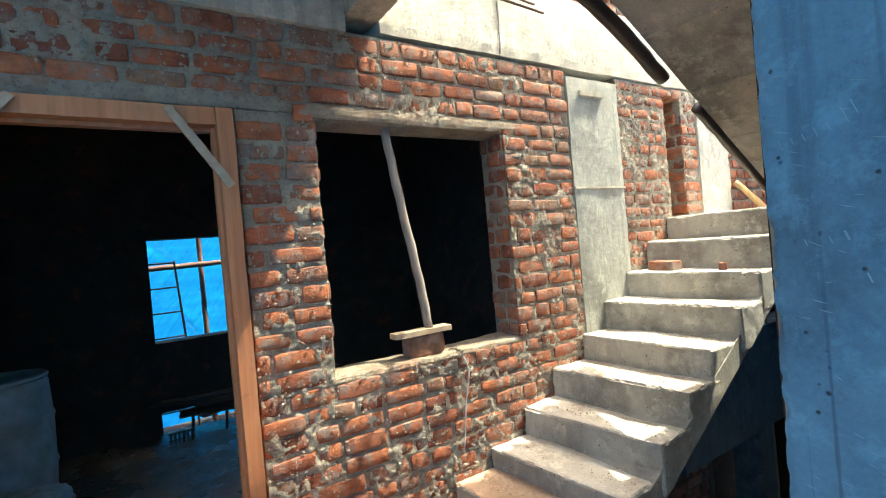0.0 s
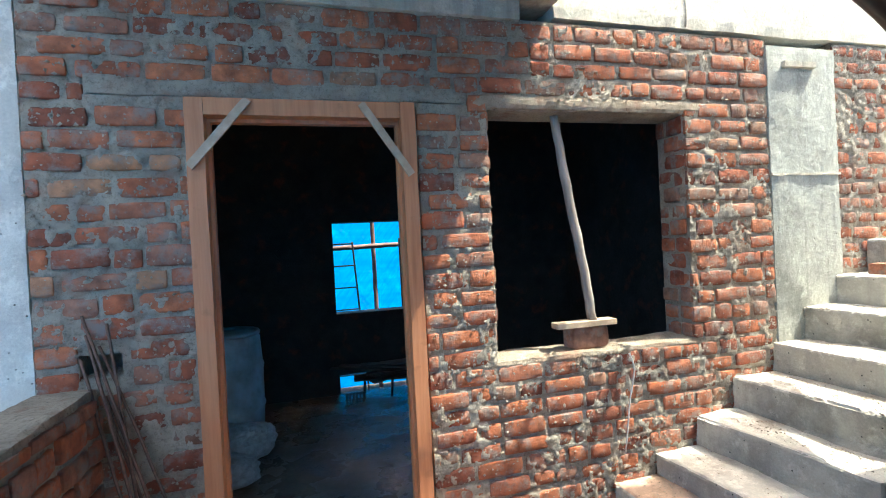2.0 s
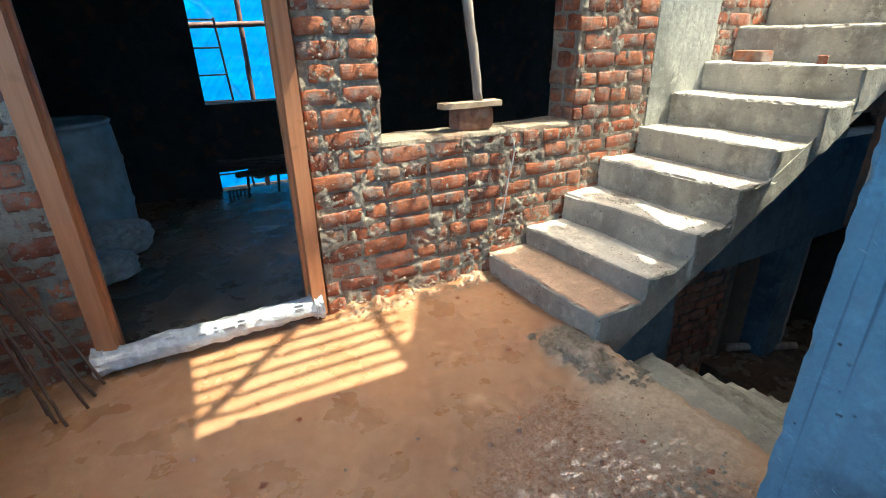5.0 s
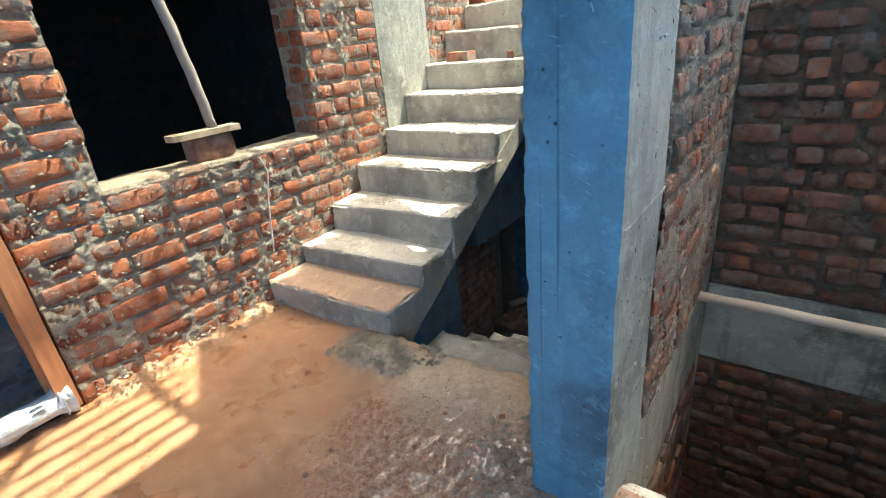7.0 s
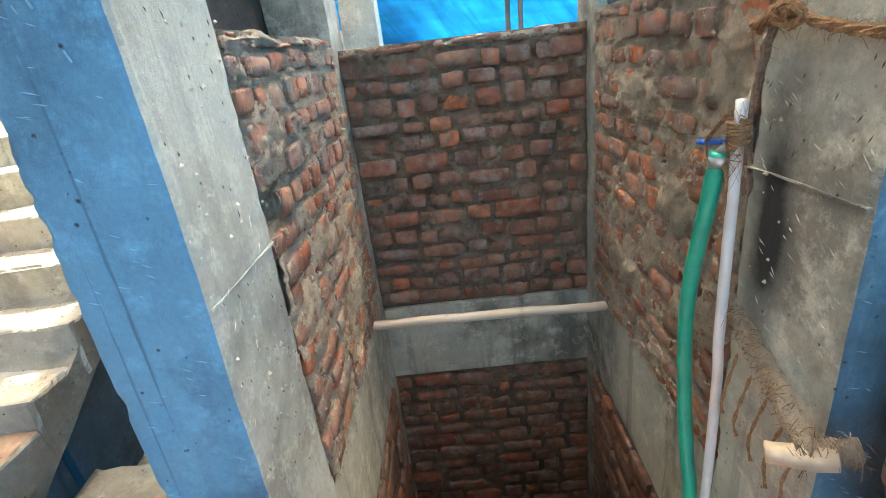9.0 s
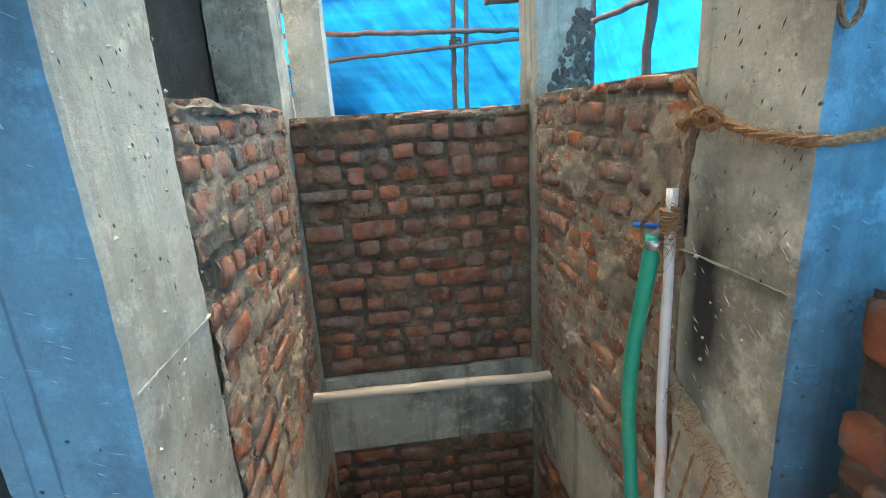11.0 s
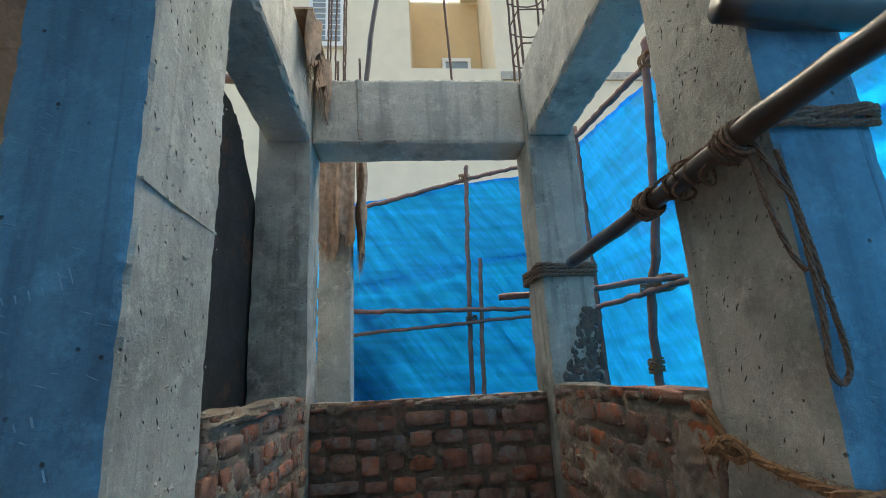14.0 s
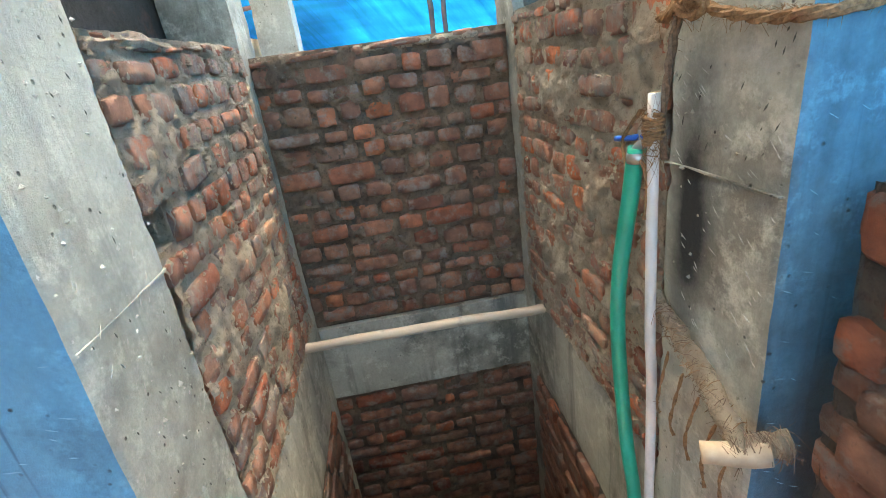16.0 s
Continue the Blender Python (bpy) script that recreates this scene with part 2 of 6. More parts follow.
M_CONC = concrete("cast_concrete", (0.52, 0.485, 0.40), (0.40, 0.37, 0.305), (0.22, 0.205, 0.17))
# paler copy of the concrete; the beam's sun glare is put into its colour
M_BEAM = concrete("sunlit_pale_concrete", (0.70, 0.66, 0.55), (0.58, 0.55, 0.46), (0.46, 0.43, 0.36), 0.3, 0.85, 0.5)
M_PALE = concrete("pale_cast_concrete", (0.56, 0.54, 0.48), (0.44, 0.43, 0.39), (0.33, 0.32, 0.29), 0.35)
M_COL = concrete("green_grey_concrete", (0.41, 0.415, 0.365), (0.31, 0.315, 0.28), (0.22, 0.225, 0.20), 0.55)
# blue tarpaulin light on these column faces, partly put into their colour
M_BLUE = concrete("blue_lit_concrete", (0.12, 0.305, 0.43), (0.09, 0.24, 0.35), (0.05, 0.125, 0.19), 0.6, 0.55)
M_SHAFT = concrete("damp_concrete", (0.43, 0.41, 0.345), (0.30, 0.285, 0.24), (0.12, 0.118, 0.10), 0.7)
M_SHAFT5 = concrete("sooty_concrete", (0.50, 0.485, 0.415), (0.38, 0.37, 0.315), (0.20, 0.195, 0.165), 0.6)
M_BLUE5 = concrete("sooty_blue_lit_concrete", (0.12, 0.305, 0.43), (0.09, 0.24, 0.35), (0.05, 0.125, 0.19), 0.6, 0.55)


def drips(m, colour, amount):
    """Narrow dark runs of old water down a face."""
    nt, b = m.node_tree, m.node_tree.nodes["Principled BSDF"]
    pos = nt.nodes.new("ShaderNodeNewGeometry").outputs["Position"]
    was = b.inputs["Base Color"].links[0].from_socket
    run = ramp(nt, noise_tex(nt, pos, 1.0, 3, (34, 34, 0.5), 0.5), (0.60, g(0)), (0.67, g(amount)))
    nt.links.new(mix(nt, run, was, colour), b.inputs["Base Color"])


def soot(m, at, size):
    """A black soot stain with a ragged outline."""
    nt, b = m.node_tree, m.node_tree.nodes["Principled BSDF"]
    pos = nt.nodes.new("ShaderNodeNewGeometry").outputs["Position"]
    was = b.inputs["Base Color"].links[0].from_socket
    nt.links.new(mix(nt, near(nt, pos, at, size, 0.7, 1.5, 0.7), was, (0.022, 0.023, 0.024)), b.inputs["Base Color"])


drips(M_BLUE, (0.035, 0.10, 0.155), 0.8)
drips(M_BLUE5, (0.035, 0.10, 0.155), 0.6)
drips(M_COL, (0.22, 0.225, 0.20), 0.4)
soot(M_SHAFT5, (1.35, -0.965, 0.88), (0.10, 0.3, 0.34))
soot(M_BLUE5, (1.09, -1.16, 0.50), (0.3, 0.22, 0.50))
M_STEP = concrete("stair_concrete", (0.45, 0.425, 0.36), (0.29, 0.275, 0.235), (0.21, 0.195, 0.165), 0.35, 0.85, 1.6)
# dust, plus light from above on the treads, put into a raised base colour
M_TREAD = concrete("dusty_top_lit_tread", (0.69, 0.64, 0.56), (0.52, 0.475, 0.40), (0.46, 0.36, 0.27), 0.2)
M_TREADR = concrete("red_dust_tread", (0.55, 0.36, 0.25), (0.42, 0.29, 0.21), (0.40, 0.24, 0.16), 0.3)
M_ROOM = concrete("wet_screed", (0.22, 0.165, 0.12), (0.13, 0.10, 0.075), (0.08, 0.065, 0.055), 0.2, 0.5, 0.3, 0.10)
M_BRICK = brick_mat("brick_red", 0.38, 0.44, 0.85, 1.15)
M_BRICKW = brick_mat("brick_weathered", 0.35, 0.5, 0.85, 1.35, 0.65)
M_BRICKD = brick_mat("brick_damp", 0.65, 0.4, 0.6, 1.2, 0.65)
M_MORT = mortar_mat("mortar_grey", (0.50, 0.44, 0.35), (0.32, 0.285, 0.235), 0.5)
# damp mortar, with the shadow between bricks also put into its colour
M_MORTD = mortar_mat("mortar_damp_shaded", (0.19, 0.165, 0.14), (0.08, 0.068, 0.058), 0.2, 0.7)
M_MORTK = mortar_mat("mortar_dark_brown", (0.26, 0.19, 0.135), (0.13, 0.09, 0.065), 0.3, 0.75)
M_MORTB = mortar_mat("mortar_brown", (0.52, 0.43, 0.325), (0.31, 0.255, 0.19), 0.35, 0.85)
# near black stands in for the missing light in room, recess and stairwell
M_DIM = mortar_mat("shade_black_render", (0.07, 0.065, 0.06), (0.035, 0.033, 0.03), 0.05)
M_DOOR = wood_mat("door_timber", (0.52, 0.225, 0.105), (0.37, 0.14, 0.06))
M_BATTEN = wood_mat("batten_timber", (0.46, 0.36, 0.26), (0.30, 0.22, 0.15), (1, 1, 1), 20.0)
M_BAMBOO = wood_mat("weathered_pole", (0.24, 0.135, 0.11), (0.11, 0.055, 0.05), (0.3, 0.3, 0.3), 30.0)
M_DARKP = wood_mat("dark_pole", (0.085, 0.062, 0.05), (0.026, 0.02, 0.018), (0.3, 0.3, 0.3), 30.0, 0.38)
M_OCHREP = wood_mat("ochre_stick", (0.55, 0.36, 0.16), (0.38, 0.23, 0.10), (1, 1, 0.1), 30.0)
M_PALEP = wood_mat("peeled_pole", (0.58, 0.47, 0.36), (0.42, 0.31, 0.23), (1, 0.1, 1), 24.0)
M_GREYP = wood_mat("grey_prop", (0.36, 0.31, 0.27), (0.19, 0.16, 0.14), (1, 1, 0.1), 30.0)
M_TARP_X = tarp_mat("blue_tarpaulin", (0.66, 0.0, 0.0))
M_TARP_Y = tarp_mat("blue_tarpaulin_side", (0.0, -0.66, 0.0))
M_MUD = mud_mat("muddy_floor")
M_ROPE = plain("coir_rope", (0.27, 0.15, 0.075), 0.95, 0, 0.6, 120)
M_ROPED = plain("old_rope", (0.17, 0.11, 0.075), 0.95, 0, 0.6, 120)
M_STEEL = plain("rusty_rod", (0.13, 0.075, 0.055), 0.7, 0.3, 0.5, 60)
M_DRUM = plain("blue_grey_drum", (0.42, 0.56, 0.62), 0.35, 0, 0.4, 8)
M_BAG = plain("woven_bag", (0.55, 0.57, 0.58), 0.45, 0, 0.35, 25)
M_INK = plain("faded_ink", (0.45, 0.47, 0.51), 0.7)
M_PVC = plain("white_pvc", (0.62, 0.59, 0.57), 0.3, 0, 0.12, 20)
M_HOSE = plain("green_hose", (0.01, 0.33, 0.22), 0.3, 0, 0.2, 15)
M_BLUEP = plain("blue_plastic", (0.02, 0.14, 0.62), 0.35)
M_METAL = plain("tap_metal", (0.45, 0.45, 0.45), 0.35, 0.8)
M_JUTE = plain("jute_cloth", (0.38, 0.25, 0.165), 0.95, 0, 0.5, 18)
M_CREAM = plain("cream_render", (0.86, 0.79, 0.62), 0.85, 0, 0.08, 2)
M_OCHRE = plain("ochre_render", (0.70, 0.52, 0.30), 0.85, 0, 0.08, 2)
M_WHITE = plain("white_upvc", (0.82, 0.83, 0.84), 0.4, 0, 0.05, 3)
M_PANE = plain("window_pane", (0.30, 0.36, 0.40), 0.1, 0, 0.1, 2)
M_GROUND = plain("site_soil", (0.08, 0.058, 0.04), 0.95, 0, 0.4, 3)
M_WETGRIT = plain("wet_grit", (0.48, 0.31, 0.21), 0.08, 0, 0.6, 90)
M_SCRATCH = plain("scratched_blue", (0.24, 0.42, 0.53), 0.9)
# dark colour of raised slivers that stand for the shade inside gouges
M_GOUGE = plain("gouge_shade", (0.085, 0.085, 0.075), 0.95)


# ---- mesh helpers ----
def link_mesh(name, verts, faces, mat, parent=None, label="", smooth=False):
    me = bpy.data.meshes.new(name)
    me.from_pydata([tuple(v) for v in verts], [], faces)
    me.update()
    for mm in (mat if isinstance(mat, (list, tuple)) else [mat]):
        me.materials.append(mm)
    if smooth:
        me.polygons.foreach_set("use_smooth", [True] * len(me.polygons))
    ob = new(name, me)
    if parent:
        ob.parent = parent
    if label:
        ob["label"] = label
    return ob


def part(name, bm, material, parent=None, label="", smooth=False):
    me = bpy.data.meshes.new(name)
    bmesh.ops.recalc_face_normals(bm, faces=bm.faces)
    for f in bm.faces:
        f.smooth = smooth
    bm.to_mesh(me)
    bm.free()
    me.materials.append(material)
    ob = new(name, me)
    if parent:
        ob.parent = parent
    if label:
        ob["label"] = label
    return ob


def empty(name, label, category, group="", kind=""):
    e = new(name)
    e.empty_display_size = 0.1
    return tagged(e, label, category, group, kind)


def rough_data(x0, x1, y0, y1, z0, z1, cell=0.05, amp=0.004, edge=0.008, seed=0):
    """A box of cast material with uneven faces and chipped arrises."""
    lo, hi = np.array([x0, y0, z0], float), np.array([x1, y1, z1], float)
    verts, faces, tags = [], [], []
    for ax in range(3):
        a, b = [k for k in range(3) if k != ax]
        na, nb = (max(1, int(round((hi[k] - lo[k]) / cell))) for k in (a, b))
        na, nb = min(na, 360), min(nb, 360)
        for side in (0, 1):
            A, B = np.meshgrid(np.linspace(lo[a], hi[a], na + 1), np.linspace(lo[b], hi[b], nb + 1), indexing="ij")
            p = np.zeros((A.size, 3))
            p[:, a], p[:, b], p[:, ax] = A.ravel(), B.ravel(), (lo, hi)[side][ax]
            off = len(verts)
            verts.extend(p)
            flip = (side == 1) ^ (ax == 1)
            for i in range(na):
                for j in range(nb):
                    q = [off + i * (nb + 1) + j, off + (i + 1) * (nb + 1) + j, off + (i + 1) * (nb + 1) + j + 1, off + i * (nb + 1) + j + 1]
                    faces.append(q if flip else q[::-1])
                    tags.append((ax, side))
    p = np.array(verts)
    onlo, onhi = np.abs(p - lo) < 1e-6, np.abs(p - hi) < 1e-6
    on = onlo | onhi
    inward = onlo.astype(float) - onhi.astype(float)
    chip = edge * (0.35 + 1.3 * np.clip(vnoise(p, 0.06, seed + 5) * 0.5 + vnoise(p, 0.02, seed + 6) * 0.5, 0, 1))
    q = p + inward * (chip * (on.sum(1) >= 2))[:, None]
    for k in range(3):
        q[:, k] += amp * (vnoise(p, 0.25, seed + 10 + k) + 0.4 * vnoise(p, 0.05, seed + 20 + k))
    return q, faces, tags


def rough_box(name, x0, x1, y0, y1, z0, z1, mat, parent=None, label="", cell=0.05, amp=0.004, edge=0.008, seed=0, special=None):
    """special: {(axis, side): material} for single faces of the box."""
    v, f, tags = rough_data(x0, x1, y0, y1, z0, z1, cell, amp, edge, seed)
    mats = [mat] + list((special or {}).values())
    ob = link_mesh(name, v, f, mats, parent, label)
    if special:
        keys = list(special)
        ob.data.polygons.foreach_set("material_index", [keys.index(t) + 1 if t in keys else 0 for t in tags])
    return ob


def joined_boxes(name, boxes, mat, parent=None, label=""):
    verts, faces = [], []
    for x0, x1, y0, y1, z0, z1 in boxes:
        o = len(verts)
        verts += [(x, y, z) for x in (x0, x1) for y in (y0, y1) for z in (z0, z1)]
        faces += [tuple(o + k for k in q) for q in ((0, 1, 3, 2), (4, 6, 7, 5), (0, 4, 5, 1), (2, 3, 7, 6), (0, 2, 6, 4), (1, 5, 7, 3))]
    return link_mesh(name, verts, faces, mat, parent, label)


def tube_data(points, radius, segs=10, wobble=0.0, knots=0.0, seed=0, step=0.05, taper=1.0):
    """A round pole or rope through the points, with uneven thickness and growth knots."""
    pts = [Vector(p) for p in points]
    fine = []
    for i, (a, b) in enumerate(zip(pts, pts[1:])):
        p0, p3 = pts[max(i - 1, 0)], pts[min(i + 2, len(pts) - 1)]
        n = max(2, int((b - a).length / step))
        for k in range(n):
            t = k / n
            fine.append(0.5 * (2 * a + (b - p0) * t + (2 * p0 - 5 * a + 4 * b - p3) * t * t + (3 * a - p0 - 3 * b + p3) * t**3))
    fine.append(pts[-1])
    verts, faces, run = [], [], 0.0
    up = Vector((0.3, 0.2, 1)).normalized()
    rr = random.Random(seed)
    for i, p in enumerate(fine):
        d = (fine[min(i + 1, len(fine) - 1)] - fine[max(i - 1, 0)]).normalized()
        if abs(d.dot(up)) > 0.95:
            up = Vector((1, 0.1, 0)).normalized()
        s = d.cross(up).normalized()
        u = s.cross(d)
        up = u
        run = i / max(1, len(fine) - 1)
        r = radius * (1 + (taper - 1) * run)
        if knots and i % 5 == 2:
            r *= 1 + knots
        c = p + (s * rr.uniform(-1, 1) + u * rr.uniform(-1, 1)) * wobble
        for k in range(segs):
            a = 2 * math.pi * k / segs
            verts.append(c + (s * math.cos(a) + u * math.sin(a)) * r * (1 + rr.uniform(-0.06, 0.06) * (1 if wobble or knots else 0)))
    n = len(fine)
    for i in range(n - 1):
        for k in range(segs):
            a, b = i * segs + k, i * segs + (k + 1) % segs
            faces.append((a, b, b + segs, a + segs))
    faces.append(tuple(range(segs))[::-1])
    faces.append(tuple((n - 1) * segs + k for k in range(segs)))
    return verts, faces


def pole(name, points, radius, mat, parent=None, label="", category="", group="", seed=0, segs=10, wobble=0.003, knots=0.08, taper=0.9, step=0.06):
    v, f = tube_data(points, radius, segs, wobble, knots, seed, step, taper)
    ob = link_mesh(name, v, f, mat, parent, "", True)
    return tagged(ob, label, category, group)


def rope(name, points, radius, mat, parent=None, label="", category="", strands=3, turns=26.0, seed=0):
    """Twisted strands along a path, in one mesh."""
    base = [Vector(p) for p in points]
    verts, faces = [], []
    fine = []
    for i, (a, b) in enumerate(zip(base, base[1:])):
        p0, p3 = base[max(i - 1, 0)], base[min(i + 2, len(base) - 1)]
        n = max(2, int((b - a).length / 0.008))
        for k in range(n):
            t = k / n
            fine.append(0.5 * (2 * a + (b - p0) * t + (2 * p0 - 5 * a + 4 * b - p3) * t * t + (3 * a - p0 - 3 * b + p3) * t**3))
    fine.append(base[-1])
    length = sum((q - p).length for p, q in zip(fine, fine[1:]))
    rr = random.Random(seed)
    up, run = Vector((0.21, 0.33, 0.9)).normalized(), 0.0
    frames = []
    for i, p in enumerate(fine):
        d = (fine[min(i + 1, len(fine) - 1)] - fine[max(i - 1, 0)]).normalized()
        if abs(d.dot(up)) > 0.95:
            up = Vector((1, 0.15, 0.1)).normalized()
        s = d.cross(up).normalized()
        up = s.cross(d)
        frames.append((p, s, up.copy(), run))
        if i < len(fine) - 1:
            run += (fine[i + 1] - p).length
    for q in range(strands):
        o = len(verts)
        for p, s, u, r in frames:
            a = turns * r + 2 * math.pi * q / strands
            c = p + (s * math.cos(a) + u * math.sin(a)) * radius * 0.5
            for k in range(5):
                b = 2 * math.pi * k / 5
                verts.append(c + (s * math.cos(b) + u * math.sin(b)) * radius * rr.uniform(0.5, 0.72))
        for i in range(len(frames) - 1):
            for k in range(5):
                a, b = o + i * 5 + k, o + i * 5 + (k + 1) % 5
                faces.append((a, b, b + 5, a + 5))
    for _ in range(int(length * 120)):
        p, s, u, r = frames[rr.randrange(len(frames))]
        a = rr.uniform(0, 6.28)
        d = s * math.cos(a) + u * math.sin(a)
        e = p + d * radius * rr.uniform(1.3, 2.4) + Vector((rr.uniform(-1, 1), rr.uniform(-1, 1), rr.uniform(-1.2, 0.3))) * radius
        w = s.cross(d).normalized() * 0.0008 if s.cross(d).length > 0.01 else u * 0.0008
        o = len(verts)
        b0 = p + d * radius * 0.7
        verts += [b0 - w, b0 + w, e]
        faces.append((o, o + 1, o + 2))
    ob = link_mesh(name, verts, faces, mat, parent)
    return tagged(ob, label, category)


# ---- bricks ----
def brick_meshes(mat, count, seed, worn=1.0):
    """Brick faces with rounded arrises, knocked corners and uneven fronts."""
    rr = random.Random(seed)
    out, nx, ny = [], 6, 5
    across, up = (-1, -0.88, -0.3, 0.3, 0.88, 1), (-1, -0.78, 0, 0.78, 1)
    for q in range(count):
        skew, bulge = rr.uniform(-0.03, 0.03) * worn, rr.uniform(-0.03, 0.02) * worn
        grid, back = {}, {}
        for i in range(nx):
            for j in range(ny):
                a, b = across[i], up[j]
                rim = i in (0, nx - 1) or j in (0, ny - 1)
                corner = abs(a * b) ** 3
                x = a * (1 - 0.025 * worn * corner - 0.01 * worn * b * b) + rr.uniform(-0.018, 0.018) * worn
                y = b * (1 - 0.07 * worn * corner - 0.03 * worn * a**4) + skew * a + rr.uniform(-0.05, 0.05) * worn * (1.0 if rim else 0.3)
                d = rr.uniform(-0.022, 0.020) * worn + bulge * (1 - a * a) * (1 - b * b) - (rr.uniform(0.015, 0.06) if rim else 0) - 0.03 * worn * corner
                grid[i, j] = (x / 2, y / 2, d)
                if rim:
                    back[i, j] = (x / 2 * 1.02, y / 2 * 1.03, -1.0)
        order = list(grid)
        index = {k: n for n, k in enumerate(order)}
        rim = [(i, 0) for i in range(nx)] + [(nx - 1, j) for j in range(1, ny)] + [(i, ny - 1) for i in range(nx - 2, -1, -1)] + [(0, j) for j in range(ny - 2, 0, -1)]
        v = [grid[k] for k in order] + [back[k] for k in rim]
        o, n = len(order), len(rim)
        f = [(index[i, j], index[i + 1, j], index[i + 1, j + 1], index[i, j + 1]) for i in range(nx - 1) for j in range(ny - 1)]
        f += [(o + k, o + (k + 1) % n, index[rim[(k + 1) % n]], index[rim[k]]) for k in range(n)]
        me = bpy.data.meshes.new("brick")
        me.from_pydata(v, [], f)
        me.polygons.foreach_set("use_smooth", [k < (nx - 1) * (ny - 1) for k in range(len(me.polygons))])
        me.materials.append(mat)
        out.append(me)
    return out


BRICKS = brick_meshes(M_BRICK, 14, 3)
BRICKS_D = brick_meshes(M_BRICKD, 18, 4, 1.5)
BRICKS_W = brick_meshes(M_BRICKW, 18, 6, 1.5)


def brick_face(parent, origin, u, n, length, z0, z1, holes=(), meshes=BRICKS, mortar=M_MORT, course=0.1, proud=0.010,
               fill=0.0, seed=0, cell=0.010, headers=0.35, joint=0.018, depth=0.10, mortar_name="mortar", rise=1.0, skip=0.0, wild=0.0, smears=()):
    """One brick face: single bricks over an uneven sheet of mortar. origin at u = 0, z = 0; u along, n out of the wall; holes are (u0, u1, z0, z1)."""
    rr = random.Random(seed)
    u, n, origin = Vector(u), Vector(n), Vector(origin)
    z = z0
    while z < z1 - 0.03:
        h = min(course * rr.uniform(0.94 - wild * 0.1, 1.06 + wild * 0.1), z1 - z)
        if z1 - z - h < 0.03:
            h = z1 - z
        a = -rr.uniform(0, 0.16)
        while a < length:
            w = (0.118 if rr.random() < headers else 0.232) * rr.uniform(0.9 - 0.18 * wild, 1.07 + 0.1 * wild)
            b0, b1 = max(a, 0.0), min(a + w, length)
            a += w + joint * rr.uniform(0.6, 1.7)
            spans = [(b0, b1)]
            for hu0, hu1, hz0, hz1 in holes:
                if z + h * 0.55 > hz0 and z + h * 0.45 < hz1:
                    spans = [s for c, d in spans for s in ((c, min(d, hu0)), (max(c, hu1), d)) if s[1] > s[0]]
            for c, d in spans:
                if d - c < 0.045 or rr.random() < skip:
                    continue
                out = proud * rr.uniform(0.1, 1.7)
                tilt = rr.uniform(-0.035, 0.035) * (1 + wild)
                m = Matrix.Identity(4)
                w_, h_ = (d - c) * (1 - 0.10 * wild * rr.random()), (h - joint * rr.uniform(0.5, 1.6)) * (1 - 0.12 * wild * rr.random())
                m.col[0][:3] = (u * math.cos(tilt) + Vector((0, 0, math.sin(tilt)))) * w_
                m.col[1][:3] = Vector((0, 0, 1)) * h_
                m.col[2][:3] = (n + u * rr.uniform(-0.03, 0.03) + Vector((0, 0, rr.uniform(-0.04, 0.04)))) * depth
                m.col[3][:3] = origin + u * (c + d) / 2 + Vector((0, 0, z + h / 2 + rr.uniform(-0.006, 0.006) * (1 + wild))) + n * out
                ob = new("brick", meshes[rr.randrange(len(meshes))])
                ob.matrix_world = m
                ob.parent = parent
        z += h
    nu, nz = max(2, int(length / cell)), max(2, int((z1 - z0) / cell))
    U, Z = np.meshgrid(np.linspace(0, length, nu + 1), np.linspace(z0, z1, nz + 1), indexing="ij")
    p = np.array(origin)[None] + U.reshape(-1, 1) * np.array(u)[None]
    p[:, 2] += Z.ravel()
    d = 0.5 * fbm(p, 0.10, seed + 1, 3) + 0.4 * vnoise(p, 0.028, seed + 7) + 0.08 * vnoise(p, 0.5, seed + 9)
    d += 0.40 * np.abs(vnoise(p, 0.016, seed + 15)) - 0.2
    for su, sz, ru, rz in smears:
        away = np.hypot((U.ravel() - su) / ru, (Z.ravel() - sz) / rz) + 0.5 * fbm(p, 0.08, seed + 21, 3)
        d += np.clip(1.0 - away, 0, 0.5) * 1.0
    p += np.array(n)[None] * (-0.008 + fill + 0.017 * rise * d)[:, None]
    idx = np.arange((nu + 1) * (nz + 1)).reshape(nu + 1, nz + 1)
    mu, mz = (U[:-1, :-1] + U[1:, 1:]) / 2, (Z[:-1, :-1] + Z[1:, 1:]) / 2
    keep = np.ones_like(mu, bool)
    for hu0, hu1, hz0, hz1 in holes:
        keep &= ~((mu > hu0) & (mu < hu1) & (mz > hz0) & (mz < hz1))
    f = np.stack([idx[:-1, :-1], idx[1:, :-1], idx[1:, 1:], idx[:-1, 1:]], -1)[keep]
    ob = link_mesh(mortar_name, p, f.tolist(), mortar, parent, "", True)
    return ob


def structure(ob, label, category):
    return tagged(ob, label, category, kind="structure")


# ---- setting ----
W = 2.36            # face of the brick wall with door and window
STEP_X, GOING, RISE = 1.49, 0.279, 0.17
STEPS_X = [1.485, 1.76, 2.045, 2.32, 2.63, 2.897, 3.175, 3.474, 3.765]
STEPS_Z = [0.155, 0.272, 0.450, 0.638, 0.812, 1.005, 1.185, 1.40, 1.586]
SKEW = [-0.045, -0.06, -0.075, -0.09, -0.045, -0.10, -0.12, -0.05, 0.0]     # outer end of each nosing against its wall end
NSTEP = 9
LAND_X, LAND_Z = 3.765, 1.586

